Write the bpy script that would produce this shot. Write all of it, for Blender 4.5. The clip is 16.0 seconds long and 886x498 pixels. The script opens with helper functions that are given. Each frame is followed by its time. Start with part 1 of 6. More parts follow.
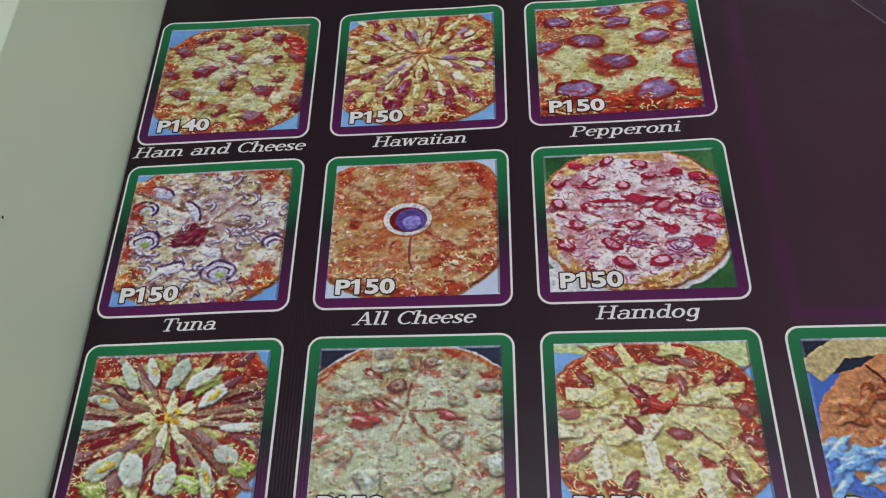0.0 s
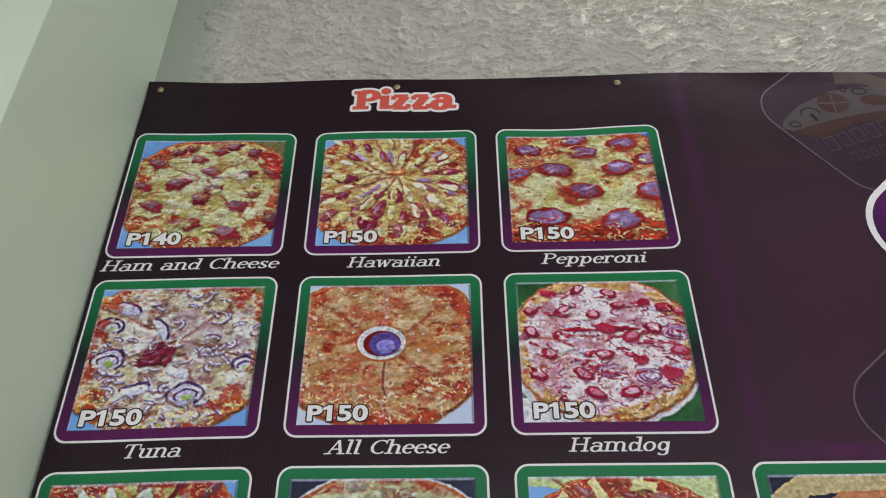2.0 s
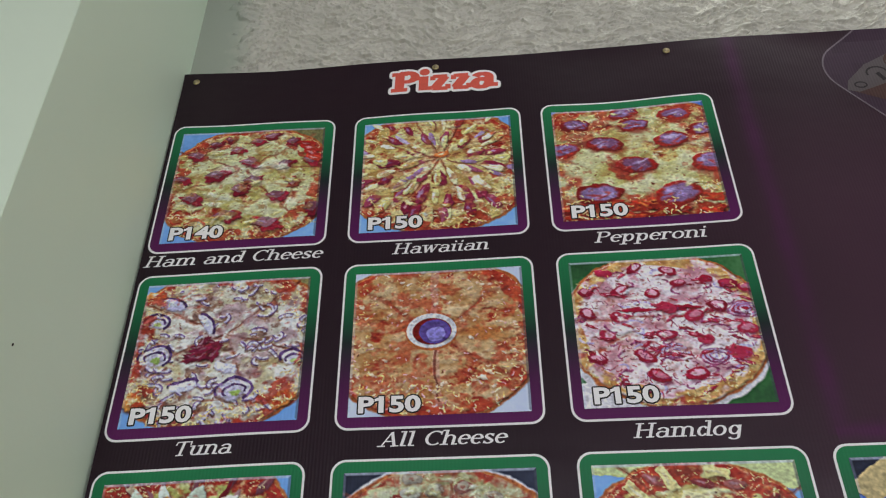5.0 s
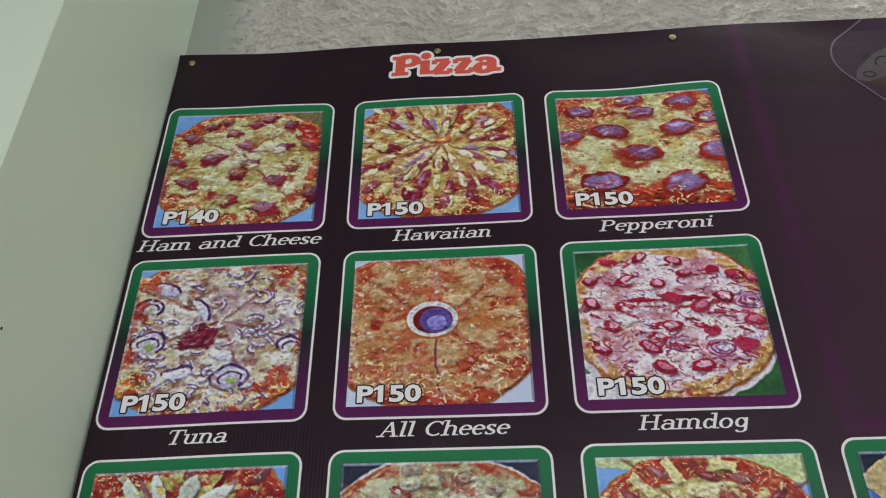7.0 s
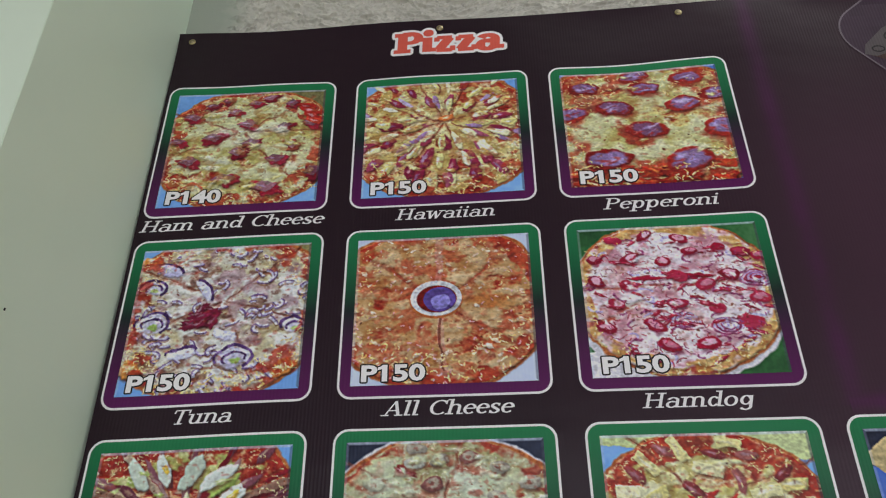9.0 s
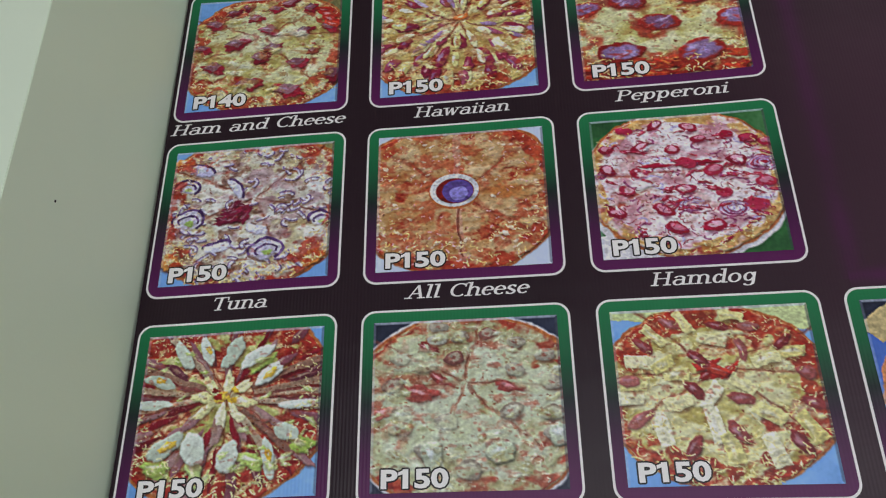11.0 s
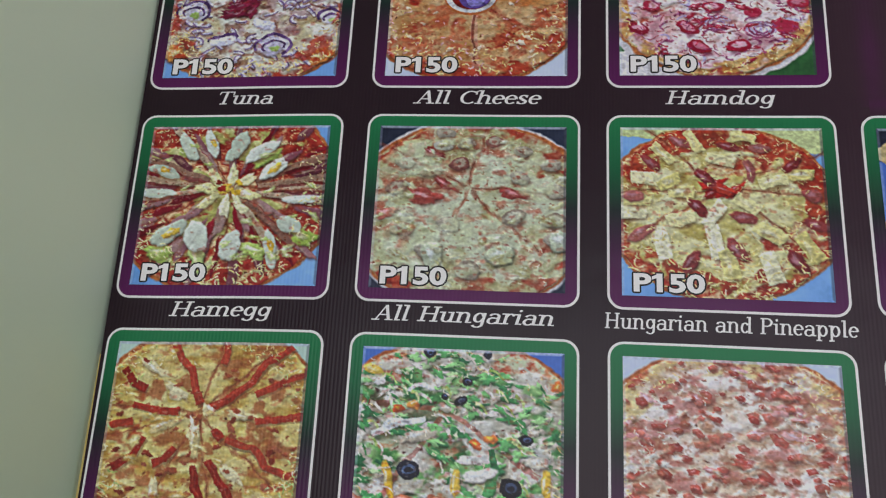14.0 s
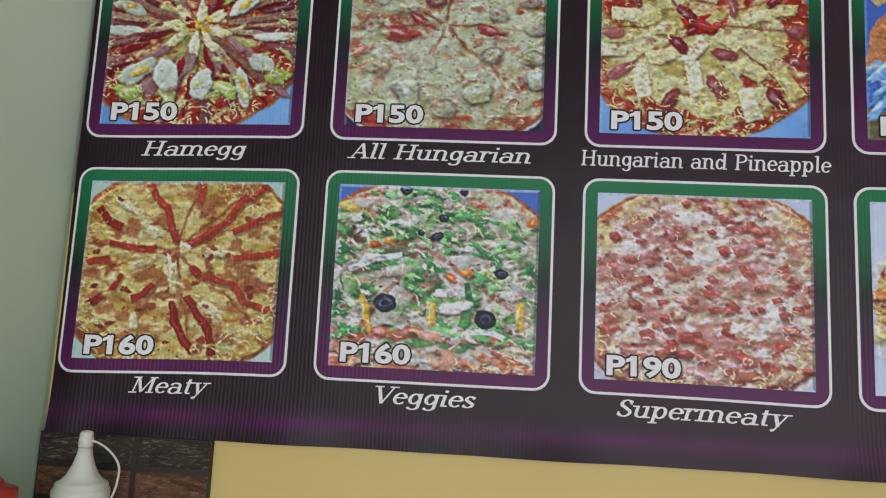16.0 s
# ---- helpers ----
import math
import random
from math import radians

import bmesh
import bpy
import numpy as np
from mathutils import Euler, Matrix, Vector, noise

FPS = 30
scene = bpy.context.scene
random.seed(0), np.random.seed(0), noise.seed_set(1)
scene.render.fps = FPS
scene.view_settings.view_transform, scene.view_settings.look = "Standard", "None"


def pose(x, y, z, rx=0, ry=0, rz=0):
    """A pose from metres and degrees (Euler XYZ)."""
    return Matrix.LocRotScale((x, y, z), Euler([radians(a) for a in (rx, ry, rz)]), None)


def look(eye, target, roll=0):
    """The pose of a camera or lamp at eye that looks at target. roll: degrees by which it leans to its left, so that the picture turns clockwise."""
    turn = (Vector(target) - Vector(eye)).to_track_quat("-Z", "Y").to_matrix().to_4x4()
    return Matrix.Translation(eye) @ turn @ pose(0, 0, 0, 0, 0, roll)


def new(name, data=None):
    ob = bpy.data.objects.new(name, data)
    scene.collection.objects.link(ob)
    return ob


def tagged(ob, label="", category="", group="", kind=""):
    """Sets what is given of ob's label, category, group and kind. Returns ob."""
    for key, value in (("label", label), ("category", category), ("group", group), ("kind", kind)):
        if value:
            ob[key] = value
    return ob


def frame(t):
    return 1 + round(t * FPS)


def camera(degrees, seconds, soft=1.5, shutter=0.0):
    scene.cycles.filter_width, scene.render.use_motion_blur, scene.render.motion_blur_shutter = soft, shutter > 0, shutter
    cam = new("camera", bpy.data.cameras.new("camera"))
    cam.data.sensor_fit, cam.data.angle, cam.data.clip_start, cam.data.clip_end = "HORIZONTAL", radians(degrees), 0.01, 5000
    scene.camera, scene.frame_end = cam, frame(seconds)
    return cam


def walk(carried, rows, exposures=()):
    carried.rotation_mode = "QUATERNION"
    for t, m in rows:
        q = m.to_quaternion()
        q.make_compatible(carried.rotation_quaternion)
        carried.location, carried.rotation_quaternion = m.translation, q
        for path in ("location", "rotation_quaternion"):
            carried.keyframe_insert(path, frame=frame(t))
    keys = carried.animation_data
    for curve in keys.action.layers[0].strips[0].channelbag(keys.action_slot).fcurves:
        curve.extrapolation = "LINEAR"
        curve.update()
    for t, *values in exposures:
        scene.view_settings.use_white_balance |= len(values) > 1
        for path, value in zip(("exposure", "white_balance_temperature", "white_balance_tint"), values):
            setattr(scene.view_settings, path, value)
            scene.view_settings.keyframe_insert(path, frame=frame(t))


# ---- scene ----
cam = camera(61.7, 16.0, soft=1.15)
PATH = [
    (0, (0.563, -0.794, 1.512), (0.376, 0.987, 2.404), 0.8),
    (0.5, (0.547, -0.796, 1.529), (0.466, 0.963, 2.478), 1.0),
    (1, (0.54, -0.812, 1.547), (0.538, 0.92, 2.548), 0.6),
    (1.5, (0.536, -0.819, 1.56), (0.571, 0.893, 2.592), 0.1),
    (2, (0.525, -0.834, 1.56), (0.498, 0.855, 2.631), -0.3),
    (2.5, (0.518, -0.834, 1.548), (0.387, 0.881, 2.569), 0.2),
    (3, (0.513, -0.811, 1.528), (0.346, 0.958, 2.445), 0.4),
    (3.5, (0.51, -0.796, 1.509), (0.339, 1.009, 2.353), 0.3),
    (4, (0.508, -0.802, 1.546), (0.338, 0.961, 2.475), 0.0),
    (4.5, (0.519, -0.808, 1.571), (0.371, 0.902, 2.598), -0.7),
    (5, (0.513, -0.799, 1.571), (0.379, 0.897, 2.622), -0.6),
    (7.5, (0.499, -0.777, 1.578), (0.388, 0.933, 2.608), -0.4),
    (8, (0.499, -0.774, 1.579), (0.386, 0.936, 2.609), -0.4),
    (10.5, (0.504, -0.782, 1.543), (0.33, 1.02, 2.393), -0.8),
    (11, (0.506, -0.796, 1.521), (0.31, 1.023, 2.33), -0.8),
    (11.5, (0.506, -0.792, 1.519), (0.301, 1.04, 2.294), -0.6),
    (12, (0.506, -0.793, 1.523), (0.323, 1.051, 2.273), 0.1),
    (12.5, (0.507, -0.788, 1.506), (0.332, 1.077, 2.208), 1.3),
    (13, (0.499, -0.768, 1.472), (0.309, 1.128, 2.077), 2.2),
    (13.5, (0.499, -0.765, 1.454), (0.291, 1.151, 1.988), 2.7),
    (14, (0.501, -0.762, 1.445), (0.29, 1.161, 1.95), 3.0),
    (14.5, (0.51, -0.761, 1.43), (0.313, 1.176, 1.888), 3.5),
    (15, (0.517, -0.759, 1.417), (0.364, 1.195, 1.814), 3.8),
    (15.5, (0.515, -0.751, 1.386), (0.373, 1.22, 1.694), 3.3),
    (16, (0.509, -0.745, 1.375), (0.353, 1.231, 1.639), 2.8),
]
walk(cam, [(t, look(eye, target, roll)) for t, eye, target, roll in PATH],
     [(0.0, 0.0), (0.5, 0.15), (1.5, 0.16), (2.2, 0.02), (3.0, 0.0), (5.0, -0.04), (8.0, -0.02), (11.5, -0.06), (16.0, -0.05)])

# ---- light ----
world = bpy.data.worlds.new("sky")
scene.world = world
world.use_nodes = True
_nt = world.node_tree
_sky = _nt.nodes.new("ShaderNodeTexSky")
_sky.sky_type = "NISHITA"
_sky.sun_disc = False
_sky.sun_elevation = radians(50)
_sky.sun_rotation = radians(160)
_nt.links.new(_sky.outputs[0], _nt.nodes["Background"].inputs[0])
_nt.nodes["Background"].inputs[1].default_value = 0.12

sun = new("sun", bpy.data.lights.new("sun", "SUN"))
sun.data.energy, sun.data.angle, sun.data.color = 1.0, radians(12), (1.0, 0.95, 0.88)
sun.matrix_world = look((2, -8, 9), (0.5, -5.5, 0))

ROOM = dict(x0=-1.3, x1=3.9, y0=-3.6, y1=0.0, h=2.95)
OPEN = dict(x0=-0.8, x1=3.3, z0=0.0, z1=2.45)   # the shop's open front, behind the camera
daylight = new("daylight", bpy.data.lights.new("daylight", "AREA"))
daylight.data.shape = "RECTANGLE"
daylight.data.size, daylight.data.size_y = OPEN["x1"] - OPEN["x0"], OPEN["z1"] - OPEN["z0"]
daylight.data.energy, daylight.data.color = 62.5, (0.97, 0.965, 1.035)
daylight.matrix_world = look(((OPEN["x0"] + OPEN["x1"]) / 2, ROOM["y0"] - 0.05, (OPEN["z0"] + OPEN["z1"]) / 2), ((OPEN["x0"] + OPEN["x1"]) / 2, 0, 1.2))

# Unseen lamp, added under the ceiling to rake light down the plaster.
tube = new("added_tube_light", bpy.data.lights.new("added_tube_light", "AREA"))
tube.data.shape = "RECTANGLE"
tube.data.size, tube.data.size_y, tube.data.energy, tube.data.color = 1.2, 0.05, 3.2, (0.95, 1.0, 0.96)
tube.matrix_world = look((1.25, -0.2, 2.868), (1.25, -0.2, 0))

# ---- materials ----


class Nodes:
    """A short way to write a node material."""

    def __init__(self, name):
        self.mat = bpy.data.materials.new(name)
        self.mat.use_nodes = True
        self.tree = self.mat.node_tree
        self.bsdf = self.tree.nodes["Principled BSDF"]

    def add(self, kind, inputs=None, **props):
        n = self.tree.nodes.new(kind)
        for k, v in props.items():
            setattr(n, k, v)
        for k, v in (inputs or {}).items():
            self.put(n.inputs[k], v)
        return n

    def put(self, socket, v):
        if isinstance(v, bpy.types.NodeSocket):
            self.tree.links.new(v, socket)
        else:
            if isinstance(v, tuple) and len(v) == 3 and socket.type == "RGBA":
                v = (*v, 1)
            socket.default_value = v

    def position(self, sx=1, sy=1, sz=1):
        g = self.add("ShaderNodeNewGeometry")
        return self.add("ShaderNodeMapping", {"Vector": g.outputs["Position"], "Scale": (sx, sy, sz)}).outputs[0]

    def noise(self, scale, detail=4, vec=None, rough=0.55, warp=0.0):
        n = self.add("ShaderNodeTexNoise", {"Scale": scale, "Detail": detail, "Roughness": rough, "Distortion": warp, "Vector": vec or self.position()})
        return n.outputs["Fac"]

    def ramp(self, fac, *stops):
        r = self.add("ShaderNodeValToRGB", {"Fac": fac})
        e = r.color_ramp.elements
        while len(e) < len(stops):
            e.new(0.5)
        for el, (p, c) in zip(e, stops):
            el.position = p
            el.color = (*c, 1) if isinstance(c, tuple) else (c, c, c, 1)
        return r.outputs[0]

    def mix(self, fac, a, b, blend="MIX"):
        m = self.add("ShaderNodeMix", data_type="RGBA", blend_type=blend)
        for k, v in ((0, fac), (6, a), (7, b)):
            self.put(m.inputs[k], v)
        return m.outputs[2]

    def math(self, op, a, b=0.0):
        m = self.add("ShaderNodeMath", operation=op)
        self.put(m.inputs[0], a)
        self.put(m.inputs[1], b)
        return m.outputs[0]

    def bump(self, height, strength=0.3, distance=0.001):
        b = self.add("ShaderNodeBump", {"Height": height, "Strength": strength, "Distance": distance})
        self.put(self.bsdf.inputs["Normal"], b.outputs[0])

    def done(self, color, rough=0.5, metal=0.0, spec=0.5):
        self.put(self.bsdf.inputs["Base Color"], color)
        self.put(self.bsdf.inputs["Roughness"], rough)
        self.put(self.bsdf.inputs["Metallic"], metal)
        self.put(self.bsdf.inputs["Specular IOR Level"], spec)
        return self.mat


PRINT_ROUGH = 0.31


def vinyl(n, color, rough=PRINT_ROUGH):
    """Ink on glossy tarpaulin: the weave shows as fine upright ribs."""
    ribs = n.add("ShaderNodeTexWave", {"Scale": 78.0, "Distortion": 1.2, "Detail": 2.0, "Detail Scale": 0.6, "Vector": n.position(1, 1, 0.12)}, wave_type="BANDS", bands_direction="X")
    fine = n.noise(900, 2)
    h = n.math("ADD", ribs.outputs["Fac"], n.math("MULTIPLY", fine, 0.35))
    h = n.math("ADD", h, n.math("MULTIPLY", n.noise(11, 2, n.position(1, 1, 1.5)), 15.0))
    n.bump(h, 0.17, 0.0006)
    return n.done(color, rough, 0.0, 0.22)


def ink(name, color, spread=0.25, scale=120, second=None, rough=PRINT_ROUGH):
    """Printed colour, uneven by island and by a fine grain."""
    n = Nodes(name)
    g = n.add("ShaderNodeNewGeometry")
    dark = tuple(c * (1 - spread) for c in color)
    light = tuple(min(1, c * (1 + spread)) for c in color)
    c = n.mix(g.outputs["Random Per Island"], dark, light)
    if second:
        c = n.mix(n.ramp(n.noise(scale, 3), (0.42, 0.0), (0.62, 1.0)), c, second)
    else:
        c = n.mix(n.math("MULTIPLY", n.noise(scale, 3), 0.6), c, dark)
    return vinyl(n, c, rough)


def plain(name, color, rough=0.6, spread=0.08, scale=6, bump=0.15):
    n = Nodes(name)
    a = tuple(c * (1 - spread) for c in color)
    c = n.mix(n.noise(scale, 5), a, color)
    n.bump(n.noise(220, 4), bump, 0.001)
    return n.done(c, rough)


n = Nodes("pillar_paint")
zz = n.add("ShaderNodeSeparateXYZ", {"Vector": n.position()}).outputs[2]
# pale above, turning greener and darker towards the bottom
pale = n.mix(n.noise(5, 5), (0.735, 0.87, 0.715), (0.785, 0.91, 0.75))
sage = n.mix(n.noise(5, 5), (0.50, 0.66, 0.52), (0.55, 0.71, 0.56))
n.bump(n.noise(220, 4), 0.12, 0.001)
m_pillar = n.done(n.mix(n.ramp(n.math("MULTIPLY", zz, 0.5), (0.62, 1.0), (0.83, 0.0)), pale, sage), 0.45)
m_yellow = plain("yellow_paint", (0.75, 0.575, 0.20), 0.5)
n = Nodes("stucco_paint")
n.bump(n.noise(420, 4, n.position(0.7, 1, 1.1), 0.65, 0.4), 0.35, 0.0012)
coat = n.ramp(n.math("ADD", n.add("ShaderNodeSeparateXYZ", {"Vector": n.position()}).outputs[0], n.math("MULTIPLY", n.noise(40, 3), 0.05)), (0.13, 0.0), (0.19, 1.0))
m_stucco = n.done(n.mix(coat, (0.37, 0.405, 0.345), n.mix(n.noise(12, 5), (0.56, 0.55, 0.48), (0.68, 0.66, 0.58))), 0.5)
m_smooth = plain("smooth_plaster", (0.37, 0.405, 0.345), 0.6)
m_room = plain("room_paint", (0.55, 0.55, 0.5), 0.7)
m_floor = plain("floor_cement", (0.25, 0.24, 0.22), 0.6)
m_white = ink("white_ink", (0.90, 0.885, 0.90), 0.02)
m_black = ink("black_ink", (0.012, 0.010, 0.012), 0.05)
m_red = ink("red_ink", (0.74, 0.12, 0.085), 0.05)
m_text = ink("caption_ink", (0.89, 0.875, 0.895), 0.02)

n = Nodes("banner_print_sheen")
xyz = n.add("ShaderNodeSeparateXYZ", {"Vector": n.position()})


def glow_line(coord, place, width, start, after):
    """A soft printed line across coord at place, that begins where the other coordinate passes start."""
    d = n.math("DIVIDE", n.math("SUBTRACT", coord, place), width)
    f = n.math("POWER", 2.718, n.math("MULTIPLY", n.math("MULTIPLY", d, d), -1.0))
    return n.math("MULTIPLY", f, n.math("GREATER_THAN", after, start))


glow = n.math("MAXIMUM", n.math("MULTIPLY", glow_line(xyz.outputs[0], 0.868, 0.011, 1.81, xyz.outputs[2]), 0.6), glow_line(xyz.outputs[2], 1.813, 0.009, 0.862, xyz.outputs[0]))
glow = n.math("MAXIMUM", glow, n.math("MULTIPLY", glow_line(xyz.outputs[2], 1.294, 0.009, 0.0, xyz.outputs[0]), 1.3))
glow = n.math("MULTIPLY", glow, n.math("ADD", n.math("MULTIPLY", n.noise(9, 3), 1.2), -0.2))
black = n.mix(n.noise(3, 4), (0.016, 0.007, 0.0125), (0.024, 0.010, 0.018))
# Paler printed panel on the right, with sheen there and below mixed into colour.
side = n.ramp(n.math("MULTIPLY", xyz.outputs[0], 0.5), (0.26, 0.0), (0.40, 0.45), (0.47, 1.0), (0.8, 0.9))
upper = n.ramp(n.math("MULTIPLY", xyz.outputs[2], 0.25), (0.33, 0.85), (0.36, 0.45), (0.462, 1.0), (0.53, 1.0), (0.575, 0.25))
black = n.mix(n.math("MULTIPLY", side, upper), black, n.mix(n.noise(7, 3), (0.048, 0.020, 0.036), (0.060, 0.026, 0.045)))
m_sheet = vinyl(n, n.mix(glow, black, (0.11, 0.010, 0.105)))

n = Nodes("tile_gradient")
z = n.add("ShaderNodeSeparateXYZ", {"Vector": n.add("ShaderNodeTexCoord").outputs["Generated"]}).outputs[2]
m_tile = vinyl(n, n.ramp(z, (0.0, (0.105, 0.010, 0.095)), (0.25, (0.068, 0.010, 0.064)), (0.5, (0.012, 0.022, 0.022)), (0.72, (0.01, 0.12, 0.05)), (1.0, (0.015, 0.2, 0.075))))

# ---- building ----


def link(name, verts, faces, mat, parent=None, label="", smooth=False):
    me = bpy.data.meshes.new(name)
    me.from_pydata(verts, [], faces)
    me.materials.append(mat)
    if smooth:
        me.polygons.foreach_set("use_smooth", [True] * len(me.polygons))
    me.update()
    ob = new(name, me)
    ob.parent = parent
    if label:
        tagged(ob, label)
    return ob


def part(name, bm, material, parent=None, label="", smooth=False):
    me = bpy.data.meshes.new(name)
    bm.to_mesh(me)
    bm.free()
    me.materials.append(material)
    if smooth:
        me.polygons.foreach_set("use_smooth", [True] * len(me.polygons))
    ob = new(name, me)
    ob.parent = parent
    if label:
        tagged(ob, label)
    return ob


def box(name, lo, hi, mat, parent=None, label="", bevel=0.0):
    bm = bmesh.new()
    c = [(a + b) / 2 for a, b in zip(lo, hi)]
    s = [b - a for a, b in zip(lo, hi)]
    bmesh.ops.create_cube(bm, size=1, matrix=Matrix.Translation(c) @ Matrix.Diagonal((*s, 1)))
    if bevel:
        bmesh.ops.bevel(bm, geom=bm.edges[:], offset=bevel, segments=2, affect="EDGES")
    return part(name, bm, mat, parent, label)


R = ROOM
WALL = 0.0135   # the wall stands this far behind the hung sheet
LOW = 1.52      # the yellow paint ends behind the banner
PX, PY = 0.0485, -0.256   # the pillar's free corner

tagged(box("floor", (R["x0"] - .2, R["y0"] - 3, -0.1), (R["x1"] + .2, 0.2, 0), m_floor), "grey cement floor of the shop", "floor", kind="structure")
tagged(box("ceiling", (R["x0"] - .2, R["y0"] - .2, R["h"]), (R["x1"] + .2, 0.2, R["h"] + .1), m_room), "plain painted ceiling", "ceiling", kind="structure")
tagged(box("wall_north", (R["x0"], 0.0045, 0), (R["x1"], 0.16, LOW), m_yellow), "yellow painted lower wall behind the menu banner", "wall", kind="structure")
tagged(box("wall_upper", (R["x0"], WALL + 0.003, LOW), (R["x1"], 0.16, R["h"]), m_smooth), "rough plastered upper wall above the banner", "wall", kind="structure")
tagged(box("wall_west", (R["x0"] - .15, R["y0"], 0), (R["x0"], 0.15, R["h"]), m_room), "plain painted side wall", "wall", kind="structure")
tagged(box("wall_east", (R["x1"], R["y0"], 0), (R["x1"] + .15, 0.15, R["h"]), m_room), "plain painted side wall", "wall", kind="structure")
ws = tagged(new("wall_south"), "plain front wall round the open shop front", "wall", kind="structure")
box("wall_piece", (R["x0"], R["y0"] - .15, 0), (OPEN["x0"], R["y0"], R["h"]), m_room, ws)
box("wall_piece", (OPEN["x1"], R["y0"] - .15, 0), (R["x1"], R["y0"], R["h"]), m_room, ws)
box("wall_piece", (OPEN["x0"], R["y0"] - .15, OPEN["z1"]), (OPEN["x1"], R["y0"], R["h"]), m_room, ws)
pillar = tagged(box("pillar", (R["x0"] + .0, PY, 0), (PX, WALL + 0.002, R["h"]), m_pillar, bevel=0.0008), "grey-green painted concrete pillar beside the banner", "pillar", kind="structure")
for v in pillar.data.vertices:
    if v.co.x > 0:
        v.co.x += 0.0034 * (v.co.z - 1.2)   # it leans a little
box("paint_chip", (PX + 0.0012, -0.1856, 1.868), (PX + 0.0033, -0.1844, 1.8706), m_black, pillar, "small dark chip in the paint")
# Glowing fixture added to go with that unseen lamp.
light = tagged(new("added_ceiling_light"), "white tube light added on the ceiling, out of view", "ceiling light")
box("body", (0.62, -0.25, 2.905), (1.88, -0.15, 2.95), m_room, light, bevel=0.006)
m_tube = Nodes("added_tube_glow")
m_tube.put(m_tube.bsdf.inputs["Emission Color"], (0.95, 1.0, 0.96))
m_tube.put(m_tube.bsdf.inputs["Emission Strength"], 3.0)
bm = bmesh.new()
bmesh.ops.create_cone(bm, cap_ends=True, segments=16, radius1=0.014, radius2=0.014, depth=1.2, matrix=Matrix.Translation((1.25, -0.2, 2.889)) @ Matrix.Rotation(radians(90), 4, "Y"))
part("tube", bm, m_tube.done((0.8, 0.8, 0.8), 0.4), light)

# ---- the banner ----
BX0, BX1, BZ0, BZ1 = 0.055, 1.78, 1.272, 2.403


def bend(x, z):
    """How far the hung sheet stands off the wall."""
    d = 0.0065 + 0.0010 * np.sin(9 * x + 1) * np.sin(7 * z) + 0.0006 * np.sin(17 * x + 5 * z)
    low = np.maximum(0.0, 1.34 - z) / 0.07
    d = d + low * low * (0.0045 + 0.0035 * np.sin(21 * x + 2.2) + 0.0018 * np.sin(47 * x))
    high = np.maximum(0.0, z - 2.37) / 0.033
    d = d + high * high * (0.0012 + 0.0018 * np.sin(18.2 * (x - 0.61)))
    curl = np.clip((1.62 - z) / 0.35, 0.0, 1.0)
    d = d + 0.0055 * np.exp(-((x - 0.05) / 0.11) ** 2) + 0.0075 * np.exp(-((x - 0.86) / 0.11) ** 2) - 0.0012
    return d + 0.002 * curl * np.exp(-((x - 0.075) / 0.018) ** 2)


def sag(x, z):
    """How far the print hangs high or low where the sheet is pulled out of true."""
    pull = np.clip((2.25 - z) / 0.2, 0.1, 1.0) * np.clip((z - 1.27) / 0.06, 0.0, 1.0)
    ripple = 0.0009 * np.sin(34 * x + 0.4) * np.clip((z - 2.2) / 0.1, 0.0, 1.0) * np.clip((2.4 - z) / 0.06, 0.0, 1.0)
    return ripple + pull * (0.0019 - 0.0058 * np.exp(-((x - 0.05) / 0.13) ** 2) - 0.0022 * np.exp(-((x - 0.85) / 0.12) ** 2))


STEP = 0.00025


def at(x, z, layer):
    return (x, float(0.0075 - bend(x, z) - STEP * layer), float(z + sag(x, z)))


def clip(poly, lo, hi):
    """A polygon cut to an upright rectangle."""
    for axis, lim, sign in ((0, lo[0], 1), (0, hi[0], -1), (1, lo[1], 1), (1, hi[1], -1)):
        out = []
        for k in range(len(poly)):
            a, b = poly[k - 1], poly[k]
            da, db = sign * (a[axis] - lim), sign * (b[axis] - lim)
            if (da >= 0) != (db >= 0):
                f = da / (da - db)
                out.append((a[0] + f * (b[0] - a[0]), a[1] + f * (b[1] - a[1])))
            if db >= 0:
                out.append(b)
        poly = out
        if len(poly) < 3:
            return []
    return poly


def tess(poly, cell=0.02):
    xs, zs = [p[0] for p in poly], [p[1] for p in poly]
    x0, x1, z0, z1 = min(xs), max(xs), min(zs), max(zs)
    if max(x1 - x0, z1 - z0) < cell * 1.5:
        return [poly]
    nx, nz = max(1, round((x1 - x0) / cell)), max(1, round((z1 - z0) / cell))
    out = []
    for i in range(nx):
        for j in range(nz):
            q = clip(poly, (x0 + (x1 - x0) * i / nx, z0 + (z1 - z0) * j / nz), (x0 + (x1 - x0) * (i + 1) / nx, z0 + (z1 - z0) * (j + 1) / nz))
            if q:
                out.append(q)
    return out


def printed(name, polys, layer, mat, parent, label="", cell=0.02, lift=0.0):
    """Flat ink shapes, given as convex outlines on the sheet, laid on it. Later ones lie on earlier ones."""
    verts, faces = [], []
    for k, p in enumerate(polys):
        for q in tess(p, cell):
            b = len(verts)
            verts += [at(x, zz, layer + lift * k / max(1, len(polys))) for x, zz in q]
            faces.append(range(b, b + len(q)))
    return link(name, verts, [tuple(f) for f in faces], mat, parent, label)


